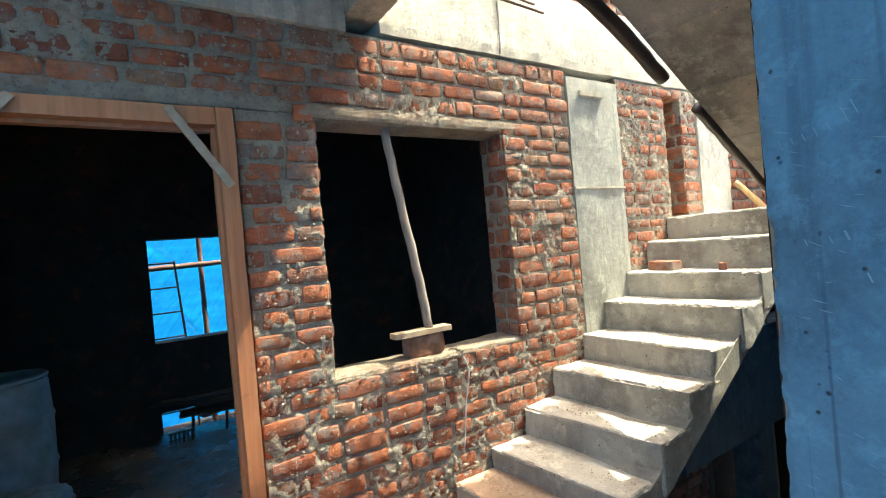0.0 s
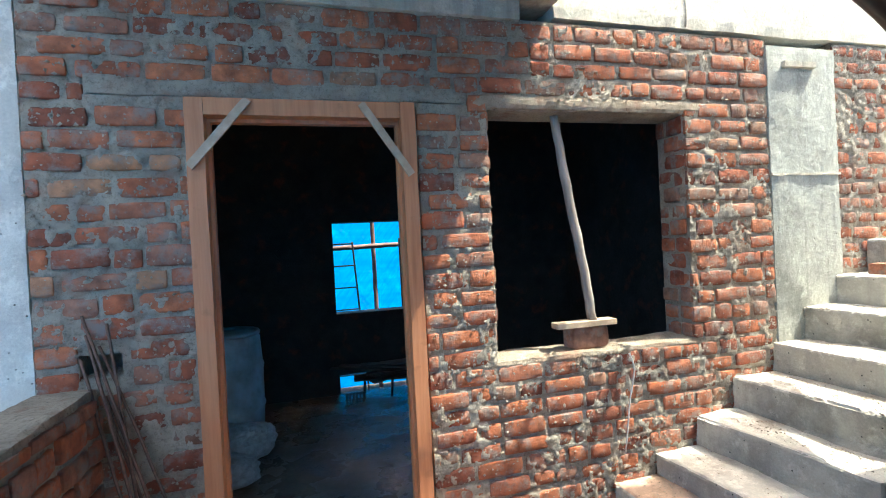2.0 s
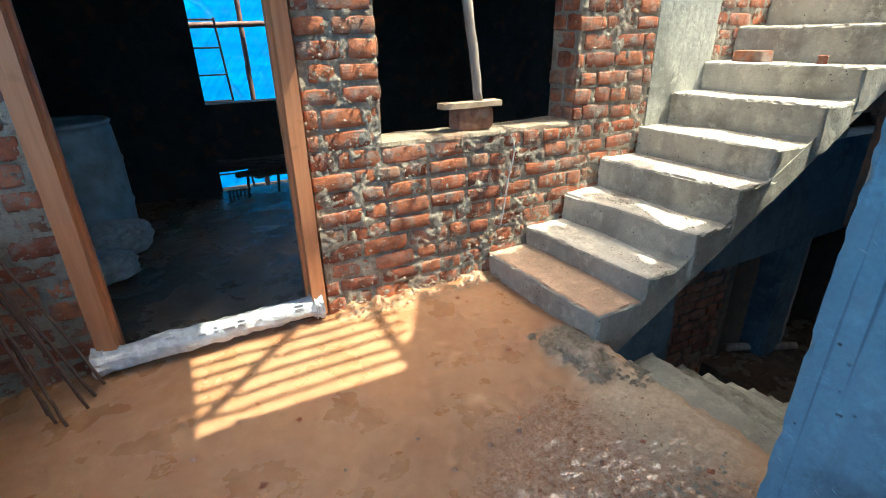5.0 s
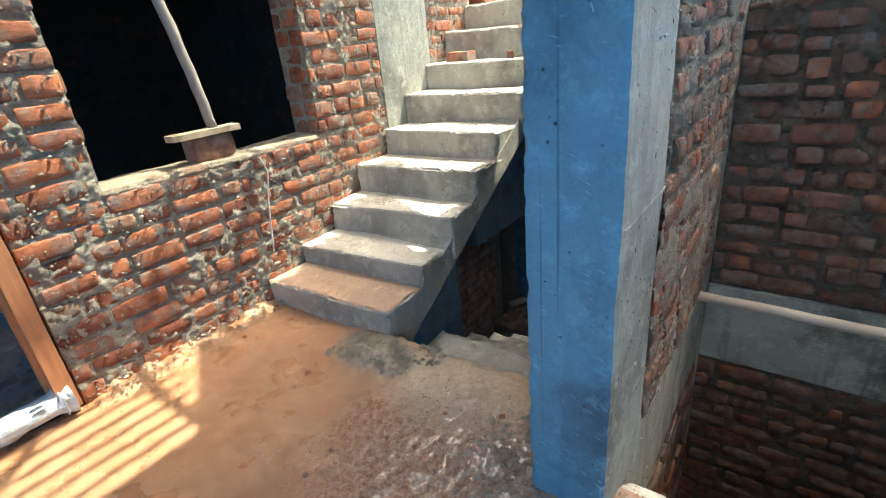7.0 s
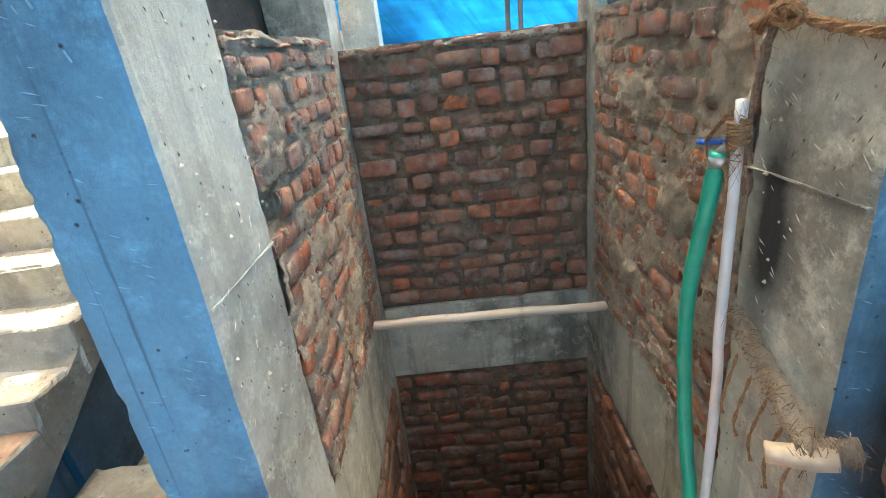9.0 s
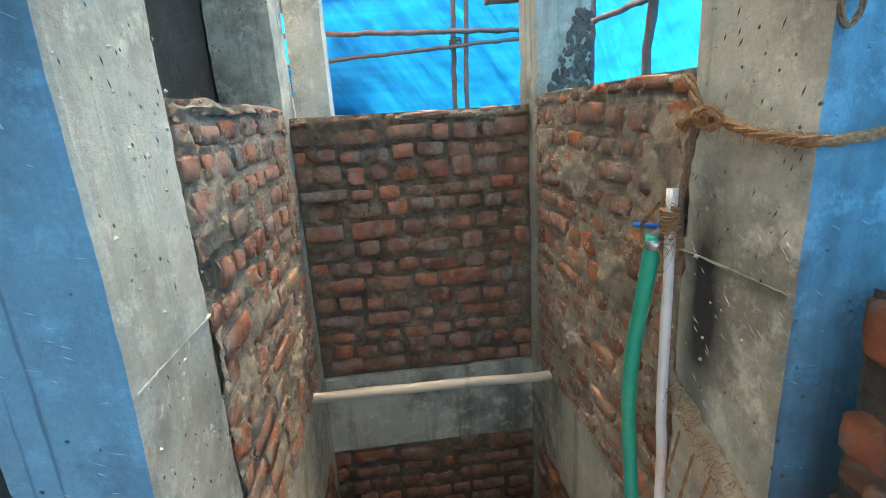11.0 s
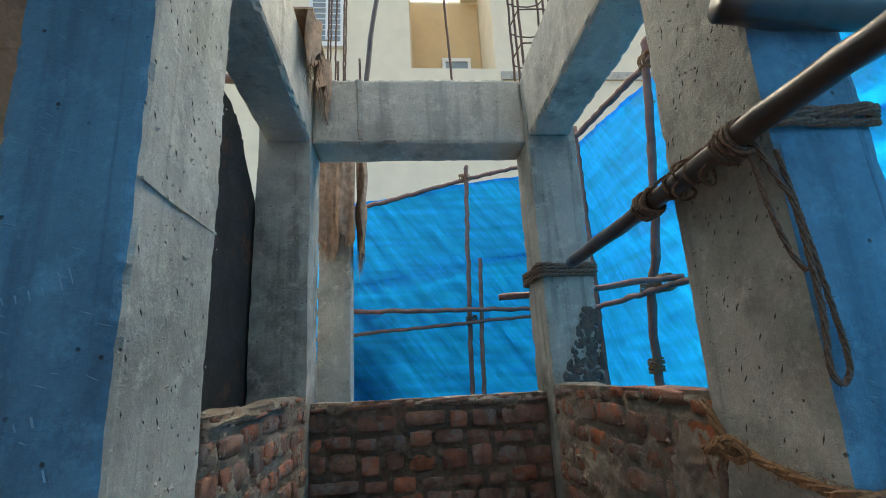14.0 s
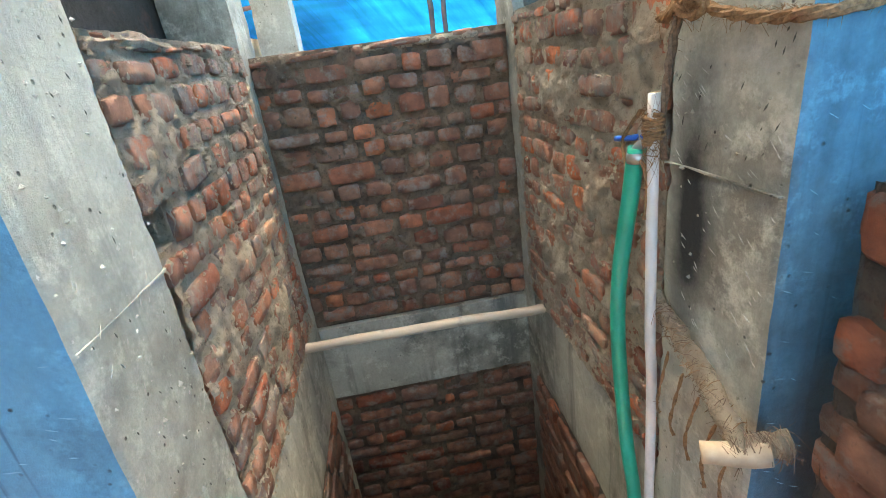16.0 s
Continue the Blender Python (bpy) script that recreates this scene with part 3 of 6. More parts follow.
# ground and lobby floor
ground = structure(joined_boxes("ground", [(-60, 60, -60, 60, -3.2, -3.0)], M_GROUND), "bare brown soil of the building site", "ground")


def floor_sheet(name, x0, x1, y0, y1, z, mat, cell, amp, mound=False, seed=0, bottom=-0.15):
    nx, ny = int((x1 - x0) / cell), int((y1 - y0) / cell)
    X, Y = np.meshgrid(np.linspace(x0, x1, nx + 1), np.linspace(y0, y1, ny + 1), indexing="ij")
    p = np.stack([X.ravel(), Y.ravel(), np.full(X.size, z)], 1)
    flat = p.copy()
    p[:, 2] += amp * (fbm(flat, 0.35, seed) + 0.6 * vnoise(flat, 0.06, seed + 4) + 0.35 * vnoise(flat, 0.025, seed + 5))
    if mound:
        near = np.clip((p[:, 1] - (W - 0.20)) / 0.20, 0, 1) * (np.abs(p[:, 0]) > -1) * ((p[:, 0] > 0.5) | (p[:, 0] < -0.55))
        p[:, 2] += near**1.6 * (0.028 + 0.025 * vnoise(flat, 0.05, seed + 8))
        clods = np.clip(1.5 - np.hypot((p[:, 0] - 1.05) / 0.42, (p[:, 1] - 0.62) / 0.62) + 0.4 * vnoise(flat, 0.15, seed + 14), 0, 1)
        p[:, 2] += clods * (0.003 * np.abs(vnoise(flat, 0.045, seed + 15)) + 0.0025 * vnoise(flat, 0.022, seed + 16))
        heap = np.exp(-(((p[:, 0] - 1.40) / 0.16) ** 2 + ((p[:, 1] - 1.42) / 0.20) ** 2))
        p[:, 2] += heap * (0.05 + 0.03 * vnoise(flat, 0.04, seed + 9))
        rag = 0.02 * vnoise(flat, 0.09, seed + 11) + 0.012 * vnoise(flat, 0.03, seed + 12)
        edge = np.isclose(flat[:, 0], x1) & (x1 > 1.3)
        p[edge, 0] += rag[edge] + 0.12 * np.clip(1.15 - flat[edge, 1], -0.5, 0.6)
        p[edge, 2] -= 0.02
    idx = np.arange((nx + 1) * (ny + 1)).reshape(nx + 1, ny + 1)
    f = np.stack([idx[:-1, :-1], idx[1:, :-1], idx[1:, 1:], idx[:-1, 1:]], -1).reshape(-1, 4).tolist()
    o = len(p)
    rim = [(x0, y0), (x1, y0), (x1, y1), (x0, y1)]
    low = np.array([(a, b, bottom) for a, b in rim] + [(a, b, z - 0.03) for a, b in rim])
    f += [(o, o + 1, o + 2, o + 3)] + [(o + k, o + (k + 1) % 4, o + 4 + (k + 1) % 4, o + 4 + k) for k in range(4)]
    return link_mesh(name, np.vstack([p, low]), f, mat, None, "", True)


structure(floor_sheet("floor", -1.3, 1.25, -1.9, W + 0.02, 0.0, M_MUD, 0.012, 0.006, True, 2), "wet muddy concrete floor with brown silt", "floor")
structure(floor_sheet("floor_stair_edge", 1.25, 1.56, 0.48, W + 0.02, 0.0, M_MUD, 0.012, 0.006, True, 2), "ragged muddy floor edge at the stairs", "floor")
structure(joined_boxes("floor_outside", [(-3.4, -1.3, -1.9, 5.5, -0.15, -0.02)], M_GROUND), "bare soil floor behind the low wall", "floor")
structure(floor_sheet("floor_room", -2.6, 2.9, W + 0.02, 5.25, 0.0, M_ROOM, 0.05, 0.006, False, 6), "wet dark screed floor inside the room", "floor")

# wall with door and window
DOOR = (-0.55, 0.47, 0.0, 2.22)
WIN = (0.84, 2.07, 0.88, 2.20)
wall_n = empty("wall_north", "red brick wall with thick grey mortar, door and window openings", "brick wall", kind="structure")
core = 0.015
joined_boxes("core", [(-1.17, -1.02, W + core, W + 0.23, 0, 2.66), (-0.86, DOOR[0], W + core, W + 0.23, 0, 2.66), (-1.02, -0.86, W + core, W + 0.23, 0, 1.03),
                      (-1.02, -0.86, W + core, W + 0.23, 1.13, 2.66), (-1.02, -0.86, W + 0.20, W + 0.23, 1.03, 1.13), (DOOR[0], DOOR[1], W + core, W + 0.23, DOOR[3], 2.66),
                      (DOOR[1], WIN[0], W + core, W + 0.23, 0, 2.66), (WIN[0], WIN[1], W + core, W + 0.23, 0, WIN[2] - 0.03),
                      (WIN[0], WIN[1], W + core, W + 0.23, WIN[3], 2.68), (WIN[1], 2.69, W + core, W + 0.23, 0, 2.68),
                      (-2.6, -1.6, W + core, W + 0.23, 0, 2.66)], M_MORT, wall_n)
# sill bed and the window's lintel
rough_box("sill", WIN[0] - 0.02, WIN[1] + 0.02, W - 0.004, W + 0.235, WIN[2] - 0.035, WIN[2] + 0.012, M_MORTB, wall_n, "rough mortar bed", 0.025, 0.010, 0.012, 3)
rough_box("lintel", WIN[0] - 0.10, WIN[1] + 0.12, W - 0.008, W + 0.24, WIN[3], WIN[3] + 0.075, M_MORTB, wall_n, "thin cast lintel smeared with mortar", 0.03, 0.004, 0.010, 4)
rough_box("lintel", -0.95, WIN[0] - 0.10, W - 0.006, W + 0.24, DOOR[3], DOOR[3] + 0.09, M_MORT, wall_n, "lintel smeared with grey mortar", 0.03, 0.006, 0.012, 5)

# concrete frame along the wall
structure(rough_box("column_1", -1.60, -1.17, W - 0.006, W + 0.32, -0.1, 2.9, M_PALE, None, "", 0.05, 0.004, 0.008, 11), "pale cast concrete column beside the brick wall", "column")
structure(rough_box("beam_1", -2.6, 1.05, W - 0.03, W + 0.26, 2.66, 3.10, M_CONC, None, "", 0.06, 0.004, 0.008, 12), "grey concrete beam above the brick wall", "beam")
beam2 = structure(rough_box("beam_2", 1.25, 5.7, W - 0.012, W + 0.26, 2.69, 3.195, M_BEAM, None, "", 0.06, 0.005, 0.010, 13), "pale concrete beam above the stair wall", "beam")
structure(rough_box("beam_3", 1.05, 1.25, -1.20, W + 0.20, 2.75, 3.12, M_CONC, None, "", 0.05, 0.005, 0.010, 14), "concrete cross beam at the edge of the slab", "beam")
structure(joined_boxes("ceiling", [(-1.10, 1.05, -1.30, W + 0.2, 3.10, 3.24), (-2.8, 3.05, W + 0.2, W + 3.2, 3.104, 3.244)], M_CONC), "grey cast concrete slab", "ceiling")
col2 = structure(rough_box("column_2", 2.69, 3.25, W - 0.012, W + 0.25, 0.60, 2.64, M_COL, None, "", 0.05, 0.004, 0.008, 15), "grey cast concrete column with shutter lines in the stair wall", "column")
rough_box("shutter_line", 2.688, 3.252, W - 0.024, W + 0.01, 1.83, 1.85, M_CONC, col2, "", 0.03, 0.004, 0.006, 16)
rough_box("ledge", 2.80, 3.06, W - 0.045, W + 0.01, 2.50, 2.545, M_CONC, col2, "broken ledge of set concrete", 0.03, 0.006, 0.012, 17)
structure(rough_box("column_3", 4.34, 4.85, W - 0.02, W + 0.25, 1.3, 2.70, M_PALE, None, "", 0.05, 0.004, 0.008, 18), "pale concrete column at the landing", "column")
wall_n2 = empty("wall_stair", "red brick wall beside the upper stairs with an open slot", "brick wall", kind="structure")
joined_boxes("core", [(3.25, 3.87, W + core, W + 0.23, 0.8, 2.69), (4.11, 4.34, W + core, W + 0.23, 0.8, 2.69),
                      (3.87, 4.11, W + 0.16, W + 0.23, 1.2, 2.69), (4.85, 5.7, W + core, W + 0.23, 1.2, 2.69)], M_MORT, wall_n2)
wall_up = empty("wall_upper", "first brick courses laid on the beam over the stairs", "brick wall", kind="structure")
joined_boxes("core", [(2.32, 4.92, W + 0.03 + core, W + 0.23, 3.18, 3.49)], M_MORT, wall_up)
structure(rough_box("wall_east_low", 5.69, 5.93, -0.2, W + 0.3, -3.0, 1.40, M_DIM, None, "", 0.06, 0.012, 0.01, 20), "rough wall behind the lower landing, blackened for its shade", "wall")
structure(rough_box("wall_east", 5.7, 5.92, -0.2, W + 0.3, 1.40, 2.2, M_MORTD, None, "", 0.06, 0.012, 0.01, 19), "rough mortared wall behind the stair landing", "wall")

# blue faced columns at the shaft mouth and the frame round the shaft
XL, YL, YR, XB = 1.115, 0.235, -0.965, 2.83
colL = structure(rough_box("column_4", XL, 1.49, YL, 0.48, -2.9, 3.6, M_COL, None, "", 0.018, 0.004, 0.009, 21, {(0, 0): M_BLUE}), "concrete column with one blue face beside the shaft", "column")
colR = structure(rough_box("column_5", 1.09, 1.45, -1.19, YR, -2.9, 3.6, M_SHAFT5, None, "", 0.018, 0.003, 0.007, 22, {(0, 0): M_BLUE5}), "damp concrete column with one blue face beside the shaft", "column")
structure(rough_box("column_6", 2.73, 3.03, YL, 0.52, -2.9, 3.2, M_SHAFT, None, "", 0.04, 0.004, 0.008, 23), "grey concrete column at the back of the shaft", "column")
colRB = structure(rough_box("column_7", 2.70, 3.00, -1.24, YR, -2.9, 3.2, M_SHAFT, None, "", 0.04, 0.004, 0.008, 24), "grey concrete column tied with rope behind the shaft", "column")
beam4 = structure(rough_box("beam_4", 2.75, 3.0, YR, YL, 2.77, 3.18, M_CONC, None, "", 0.02, 0.004, 0.014, 25), "grey concrete beam across the back of the shaft", "beam")
structure(rough_box("beam_5", 1.49, 2.75, YL, 0.48, 2.78, 3.22, M_CONC, None, "", 0.02, 0.004, 0.016, 26), "grey concrete beam over the stair side of the shaft", "beam")
structure(rough_box("beam_6", 1.45, 2.70, -1.20, YR, 2.78, 3.22, M_CONC, None, "", 0.02, 0.004, 0.014, 27), "grey concrete beam over the open side of the shaft", "beam")
structure(rough_box("column_8", 4.1, 4.35, 0.16, 0.42, -2.9, 3.4, M_CONC, None, "", 0.05, 0.004, 0.008, 28), "grey concrete column wrapped with jute cloth", "column")
rough_box("cold_joint", 2.735, 2.76, -0.045, -0.005, 2.785, 3.172, M_SHAFT, beam4, "rough honeycombed joint", 0.008, 0.009, 0.010, 29)
rough_box("cold_joint", 2.100, 2.116, W - 0.020, W + 0.01, 2.70, 3.19, M_CONC, beam2, "rough casting joint", 0.01, 0.006, 0.006, 30)
# tie beams at floor level
structure(rough_box("beam_7", XB - 0.02, 3.0, YR, YL, -0.49, -0.02, M_SHAFT, None, "", 0.05, 0.004, 0.008, 31), "damp concrete tie beam at floor level", "beam")
structure(rough_box("beam_8", 1.45, 2.70, -1.19, YR - 0.004, -0.49, 0.06, M_SHAFT, None, "", 0.05, 0.004, 0.008, 32), "damp concrete tie beam along the shaft", "beam")
structure(rough_box("beam_9", 1.49, 2.73, YL + 0.004, 0.46, -0.49, 0.06, M_SHAFT, None, "", 0.05, 0.004, 0.008, 33), "damp concrete tie beam below the brick wall", "beam")
structure(rough_box("beam_10", 1.12, 1.30, YR, YL, -0.45, -0.005, M_TREAD, None, "", 0.03, 0.006, 0.012, 34), "dusty concrete kerb at the shaft mouth", "beam")
# raised casting joints on the two front columns
rough_box("casting_joint", XL + 0.01, 1.49, YL - 0.008, YL + 0.01, 1.875, 1.885, M_COL, colL, "", 0.03, 0.004, 0.004, 41)
rough_box("casting_joint", XL + 0.01, 1.49, YL - 0.008, YL + 0.01, 0.921, 0.931, M_COL, colL, "", 0.03, 0.004, 0.004, 42)
rough_box("casting_joint", 1.10, 1.45, YR - 0.01, YR + 0.006, 0.994, 1.001, M_SHAFT, colR, "", 0.03, 0.004, 0.004, 43)

# shaft brick walls, above and below the tie beams
sh_l = empty("wall_shaft_1", "weathered brick wall of the shaft on the stair side", "brick wall", kind="structure")
sh_b = empty("wall_shaft_2", "dark damp brick wall at the back of the shaft", "brick wall", kind="structure")
sh_r = empty("wall_shaft_3", "brown mortared brick wall of the shaft on the open side", "brick wall", kind="structure")
lo_b = empty("wall_shaft_4", "dark brick wall below the tie beam", "brick wall", kind="structure")
lo_r = empty("wall_shaft_5", "dark brick wall below the tie beam on the open side", "brick wall", kind="structure")
lo_l = empty("wall_shaft_6", "dark brick wall below the tie beam on the stair side", "brick wall", kind="structure")
joined_boxes("core", [(1.49, 1.61, YL + core, YL + 0.115, 0.05, 0.955), (1.49, 1.61, YL + core, YL + 0.115, 1.055, 1.43), (1.49, 1.61, YL + 0.10, YL + 0.115, 0.955, 1.055), (1.61, 2.73, YL + core, YL + 0.115, 0.05, 1.43)], M_MORTB, sh_l)
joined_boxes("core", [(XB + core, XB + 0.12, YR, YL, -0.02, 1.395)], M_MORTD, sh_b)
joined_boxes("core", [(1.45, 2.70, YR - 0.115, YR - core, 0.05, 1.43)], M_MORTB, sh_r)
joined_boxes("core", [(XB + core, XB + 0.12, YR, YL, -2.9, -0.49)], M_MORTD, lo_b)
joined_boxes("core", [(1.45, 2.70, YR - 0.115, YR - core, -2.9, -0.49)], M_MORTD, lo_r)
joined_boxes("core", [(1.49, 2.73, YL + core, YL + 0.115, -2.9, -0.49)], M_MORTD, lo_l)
structure(joined_boxes("floor_pit", [(1.1, 3.0, -1.2, 0.5, -3.0, -2.85)], M_MORTD), "dark floor of the shaft pit", "floor")
structure(joined_boxes("wall_pit", [(1.1, 1.2, -1.0, 0.3, -2.9, -0.45)], M_MORTD), "dark wall under the floor edge", "wall")

# low parapet walls of the lobby
low_l = empty("low_wall_1", "low unplastered brick wall beside the doorway", "brick wall", kind="structure")
joined_boxes("core", [(-1.17, -0.95 - core, 0.9, W, 0, 0.98)], M_MORT, low_l)
rough_box("capping", -1.18, -0.945, 0.9, W - 0.01, 0.96, 1.0, M_MORTB, low_l, "mortar capping", 0.03, 0.008, 0.012, 44)
low_r = empty("low_wall_2", "low brick wall against the blue faced column", "brick wall", kind="structure")
joined_boxes("core", [(-1.2, 1.03, -1.28, -1.05 - core, 0, 1.02)], M_MORTD, low_r)

# staircase up
stairs = empty("staircase", "raw cast concrete staircase with dusty treads", "staircase", kind="structure")
Y0, Y1 = 1.46, W - 0.004


def slab_prism(name, pts, y0, y1, mat, parent, label="", seed=0, cuts=24):
    """An extruded outline in x and z, with waviness along it."""
    verts, faces = [], []
    n = len(pts)
    for k in range(cuts + 1):
        y = y0 + (y1 - y0) * k / cuts
        a = np.array([(x, y, z) for x, z in pts])
        w = 0.006
        a[:, 0] += w * vnoise(a, 0.15, seed)
        a[:, 2] += w * vnoise(a, 0.15, seed + 1)
        verts.extend(a)
    for k in range(cuts):
        for i in range(n):
            a, b = k * n + i, k * n + (i + 1) % n
            faces.append((a, b, b + n, a + n))
    faces += [tuple(range(n))[::-1], tuple(cuts * n + i for i in range(n))]
    return link_mesh(name, verts, faces, mat, parent, label)


def flight_outline(x0, z0, steps, going, rise, drop, sub=5, lift=0.0):
    """Underside slab between the inner corners and the soffit."""
    slope = rise / going
    top = [(x0 + going * steps * k / (steps * sub), z0 - lift + going * steps * k / (steps * sub) * slope) for k in range(steps * sub + 1)]
    return top + [(x, z - drop) for x, z in top[::-1]]


for k in range(NSTEP):
    x, z = STEPS_X[k], STEPS_Z[k]
    below = STEPS_Z[k - 1] if k else 0.0
    x1 = STEPS_X[k + 1] + 0.02 if k < NSTEP - 1 else x + 0.3
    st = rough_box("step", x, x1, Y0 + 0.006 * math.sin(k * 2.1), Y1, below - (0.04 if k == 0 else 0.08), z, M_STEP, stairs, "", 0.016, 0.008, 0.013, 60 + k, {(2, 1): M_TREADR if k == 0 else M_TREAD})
    for q in st.data.vertices:
        q.co.x -= SKEW[k] * (Y1 - q.co.y) / (Y1 - Y0)
        q.co.z = max(q.co.z, -0.16 + (q.co.x - STEP_X - 0.10) * RISE / GOING)
slab_prism("flight_slab", flight_outline(STEP_X + 0.10, -0.015, NSTEP, GOING, RISE, 0.16), Y0 + 0.006, Y1, M_STEP, stairs, "", 71)
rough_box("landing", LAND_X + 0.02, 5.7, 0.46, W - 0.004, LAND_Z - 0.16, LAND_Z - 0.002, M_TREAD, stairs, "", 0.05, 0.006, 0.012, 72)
# return flight overhead, its board-marked soffit towards the lobby
up2 = empty("upper_staircase", "overhead return flight with a board-marked concrete soffit", "staircase", kind="structure")
UY0, UY1 = 0.64, 1.27
slope = RISE / GOING
sx0, sz0 = 3.53, 1.40
pts_lo = [(sx0 - 0.1 * k, sz0 + slope * 0.1 * k) for k in range(23)]
slab_prism("flight_slab", pts_lo + [(x, z + 0.16) for x, z in pts_lo[::-1]], UY0, UY1, M_CONC, up2, "", 74)
for k in range(8):
    x = 3.50 - GOING * k
    z = LAND_Z + RISE * (k + 1)
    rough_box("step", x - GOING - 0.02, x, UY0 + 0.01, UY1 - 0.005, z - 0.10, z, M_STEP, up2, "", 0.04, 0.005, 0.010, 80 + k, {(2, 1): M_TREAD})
for k in range(7):
    x = 3.30 - 0.33 * k
    z = sz0 + slope * (sx0 - x)
    rough_box("board_joint", x - 0.006, x + 0.006, UY0 + 0.01, UY1 - 0.01, z - 0.010, z + 0.02, M_CONC, up2, "", 0.03, 0.003, 0.003, 90 + k)
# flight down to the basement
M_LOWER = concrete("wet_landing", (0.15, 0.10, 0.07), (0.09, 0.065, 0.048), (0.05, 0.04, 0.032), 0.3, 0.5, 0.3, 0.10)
down = empty("lower_staircase", "dusty concrete steps going down beside the column", "staircase", kind="structure")
for k in range(9):
    x = 1.63 + GOING * k
    rough_box("step", x, x + GOING + 0.02, 0.49, Y0 - 0.02, -RISE * (k + 2) - 0.1, -RISE * (k + 1), M_STEP, down, "", 0.04, 0.006, 0.012, 100 + k)
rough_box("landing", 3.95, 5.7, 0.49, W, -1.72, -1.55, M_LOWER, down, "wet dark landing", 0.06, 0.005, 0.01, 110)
# darker copy of the blue concrete, with the stairwell's shade in its colour
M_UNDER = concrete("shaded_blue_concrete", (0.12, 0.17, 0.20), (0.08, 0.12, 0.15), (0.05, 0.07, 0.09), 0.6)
# basement walls seen below the stairs
base = empty("wall_basement", "dark brick basement wall below the staircase", "brick wall", kind="structure")
joined_boxes("core", [(1.3, 4.2, W + core, W + 0.23, -3.0, -0.02)], M_MORTD, base)
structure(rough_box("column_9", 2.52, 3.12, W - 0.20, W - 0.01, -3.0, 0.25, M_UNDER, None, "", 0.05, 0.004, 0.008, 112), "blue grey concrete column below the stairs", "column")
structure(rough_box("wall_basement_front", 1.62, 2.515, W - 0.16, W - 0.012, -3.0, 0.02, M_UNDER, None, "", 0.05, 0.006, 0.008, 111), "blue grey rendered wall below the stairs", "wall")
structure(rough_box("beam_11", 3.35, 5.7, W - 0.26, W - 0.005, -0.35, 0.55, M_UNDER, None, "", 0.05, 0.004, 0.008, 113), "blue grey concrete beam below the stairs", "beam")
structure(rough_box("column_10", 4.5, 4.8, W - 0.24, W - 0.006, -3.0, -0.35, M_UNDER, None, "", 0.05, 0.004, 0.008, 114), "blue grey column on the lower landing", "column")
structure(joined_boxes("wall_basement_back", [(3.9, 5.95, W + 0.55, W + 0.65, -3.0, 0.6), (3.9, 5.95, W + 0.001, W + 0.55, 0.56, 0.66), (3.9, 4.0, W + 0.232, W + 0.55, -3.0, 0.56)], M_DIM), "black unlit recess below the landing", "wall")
# added out of view, near black, to stop side light below the stairs
structure(joined_boxes("wall_basement_side", [(3.034, 4.095, 0.44, 0.50, -2.9, 1.0), (4.355, 5.68, 0.30, 0.40, -2.9, 1.0)], M_DIM), "unseen wall added to keep light off the lower flight", "wall")

# rendered wall between stairs and shaft, broken edge, its shade put into the colour
rr = random.Random(17)
top = [(1.46, 2.778), (2.30, 2.778)]
for (xa, za), (xb, zb) in zip([(2.34, 2.775), (2.48, 2.74), (2.54, 2.65), (2.70, 2.50), (2.88, 2.34), (3.02, 2.02)], [(2.48, 2.74), (2.54, 2.65), (2.70, 2.50), (2.88, 2.34), (3.02, 2.02), (3.10, 1.90)]):
    for t in (0.0, 0.25, 0.5, 0.75):
        top.append((xa + (xb - xa) * t + rr.uniform(-0.012, 0.018), za + (zb - za) * t + rr.uniform(-0.022, 0.012)))
top += [(3.10, 1.4), (3.10, 0.9), (1.46, 0.9)]
structure(slab_prism("wall_divider", top, 0.53, 0.62, M_DIM, None, "", 118, 6), "rendered wall with a broken edge beside the shaft, darkened for shade", "wall")

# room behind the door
structure(joined_boxes("wall_room_1", [(-2.75, -2.6, W, 5.4, -0.1, 3.1)], M_DIM), "unplastered side wall of the room, darkened for its shade", "wall")
structure(joined_boxes("wall_room_2", [(2.9, 3.05, W + 0.23, 5.4, -0.1, 3.1)], M_DIM), "unplastered side wall of the room, darkened for its shade", "wall")
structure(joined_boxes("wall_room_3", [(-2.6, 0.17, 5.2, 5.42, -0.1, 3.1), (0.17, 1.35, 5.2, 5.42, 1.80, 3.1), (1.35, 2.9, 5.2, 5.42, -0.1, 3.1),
                                       (0.17, 1.35, 5.2, 5.42, 0.20, 0.84)], M_DIM), "back wall of the room with an open window, darkened for shade", "wall")


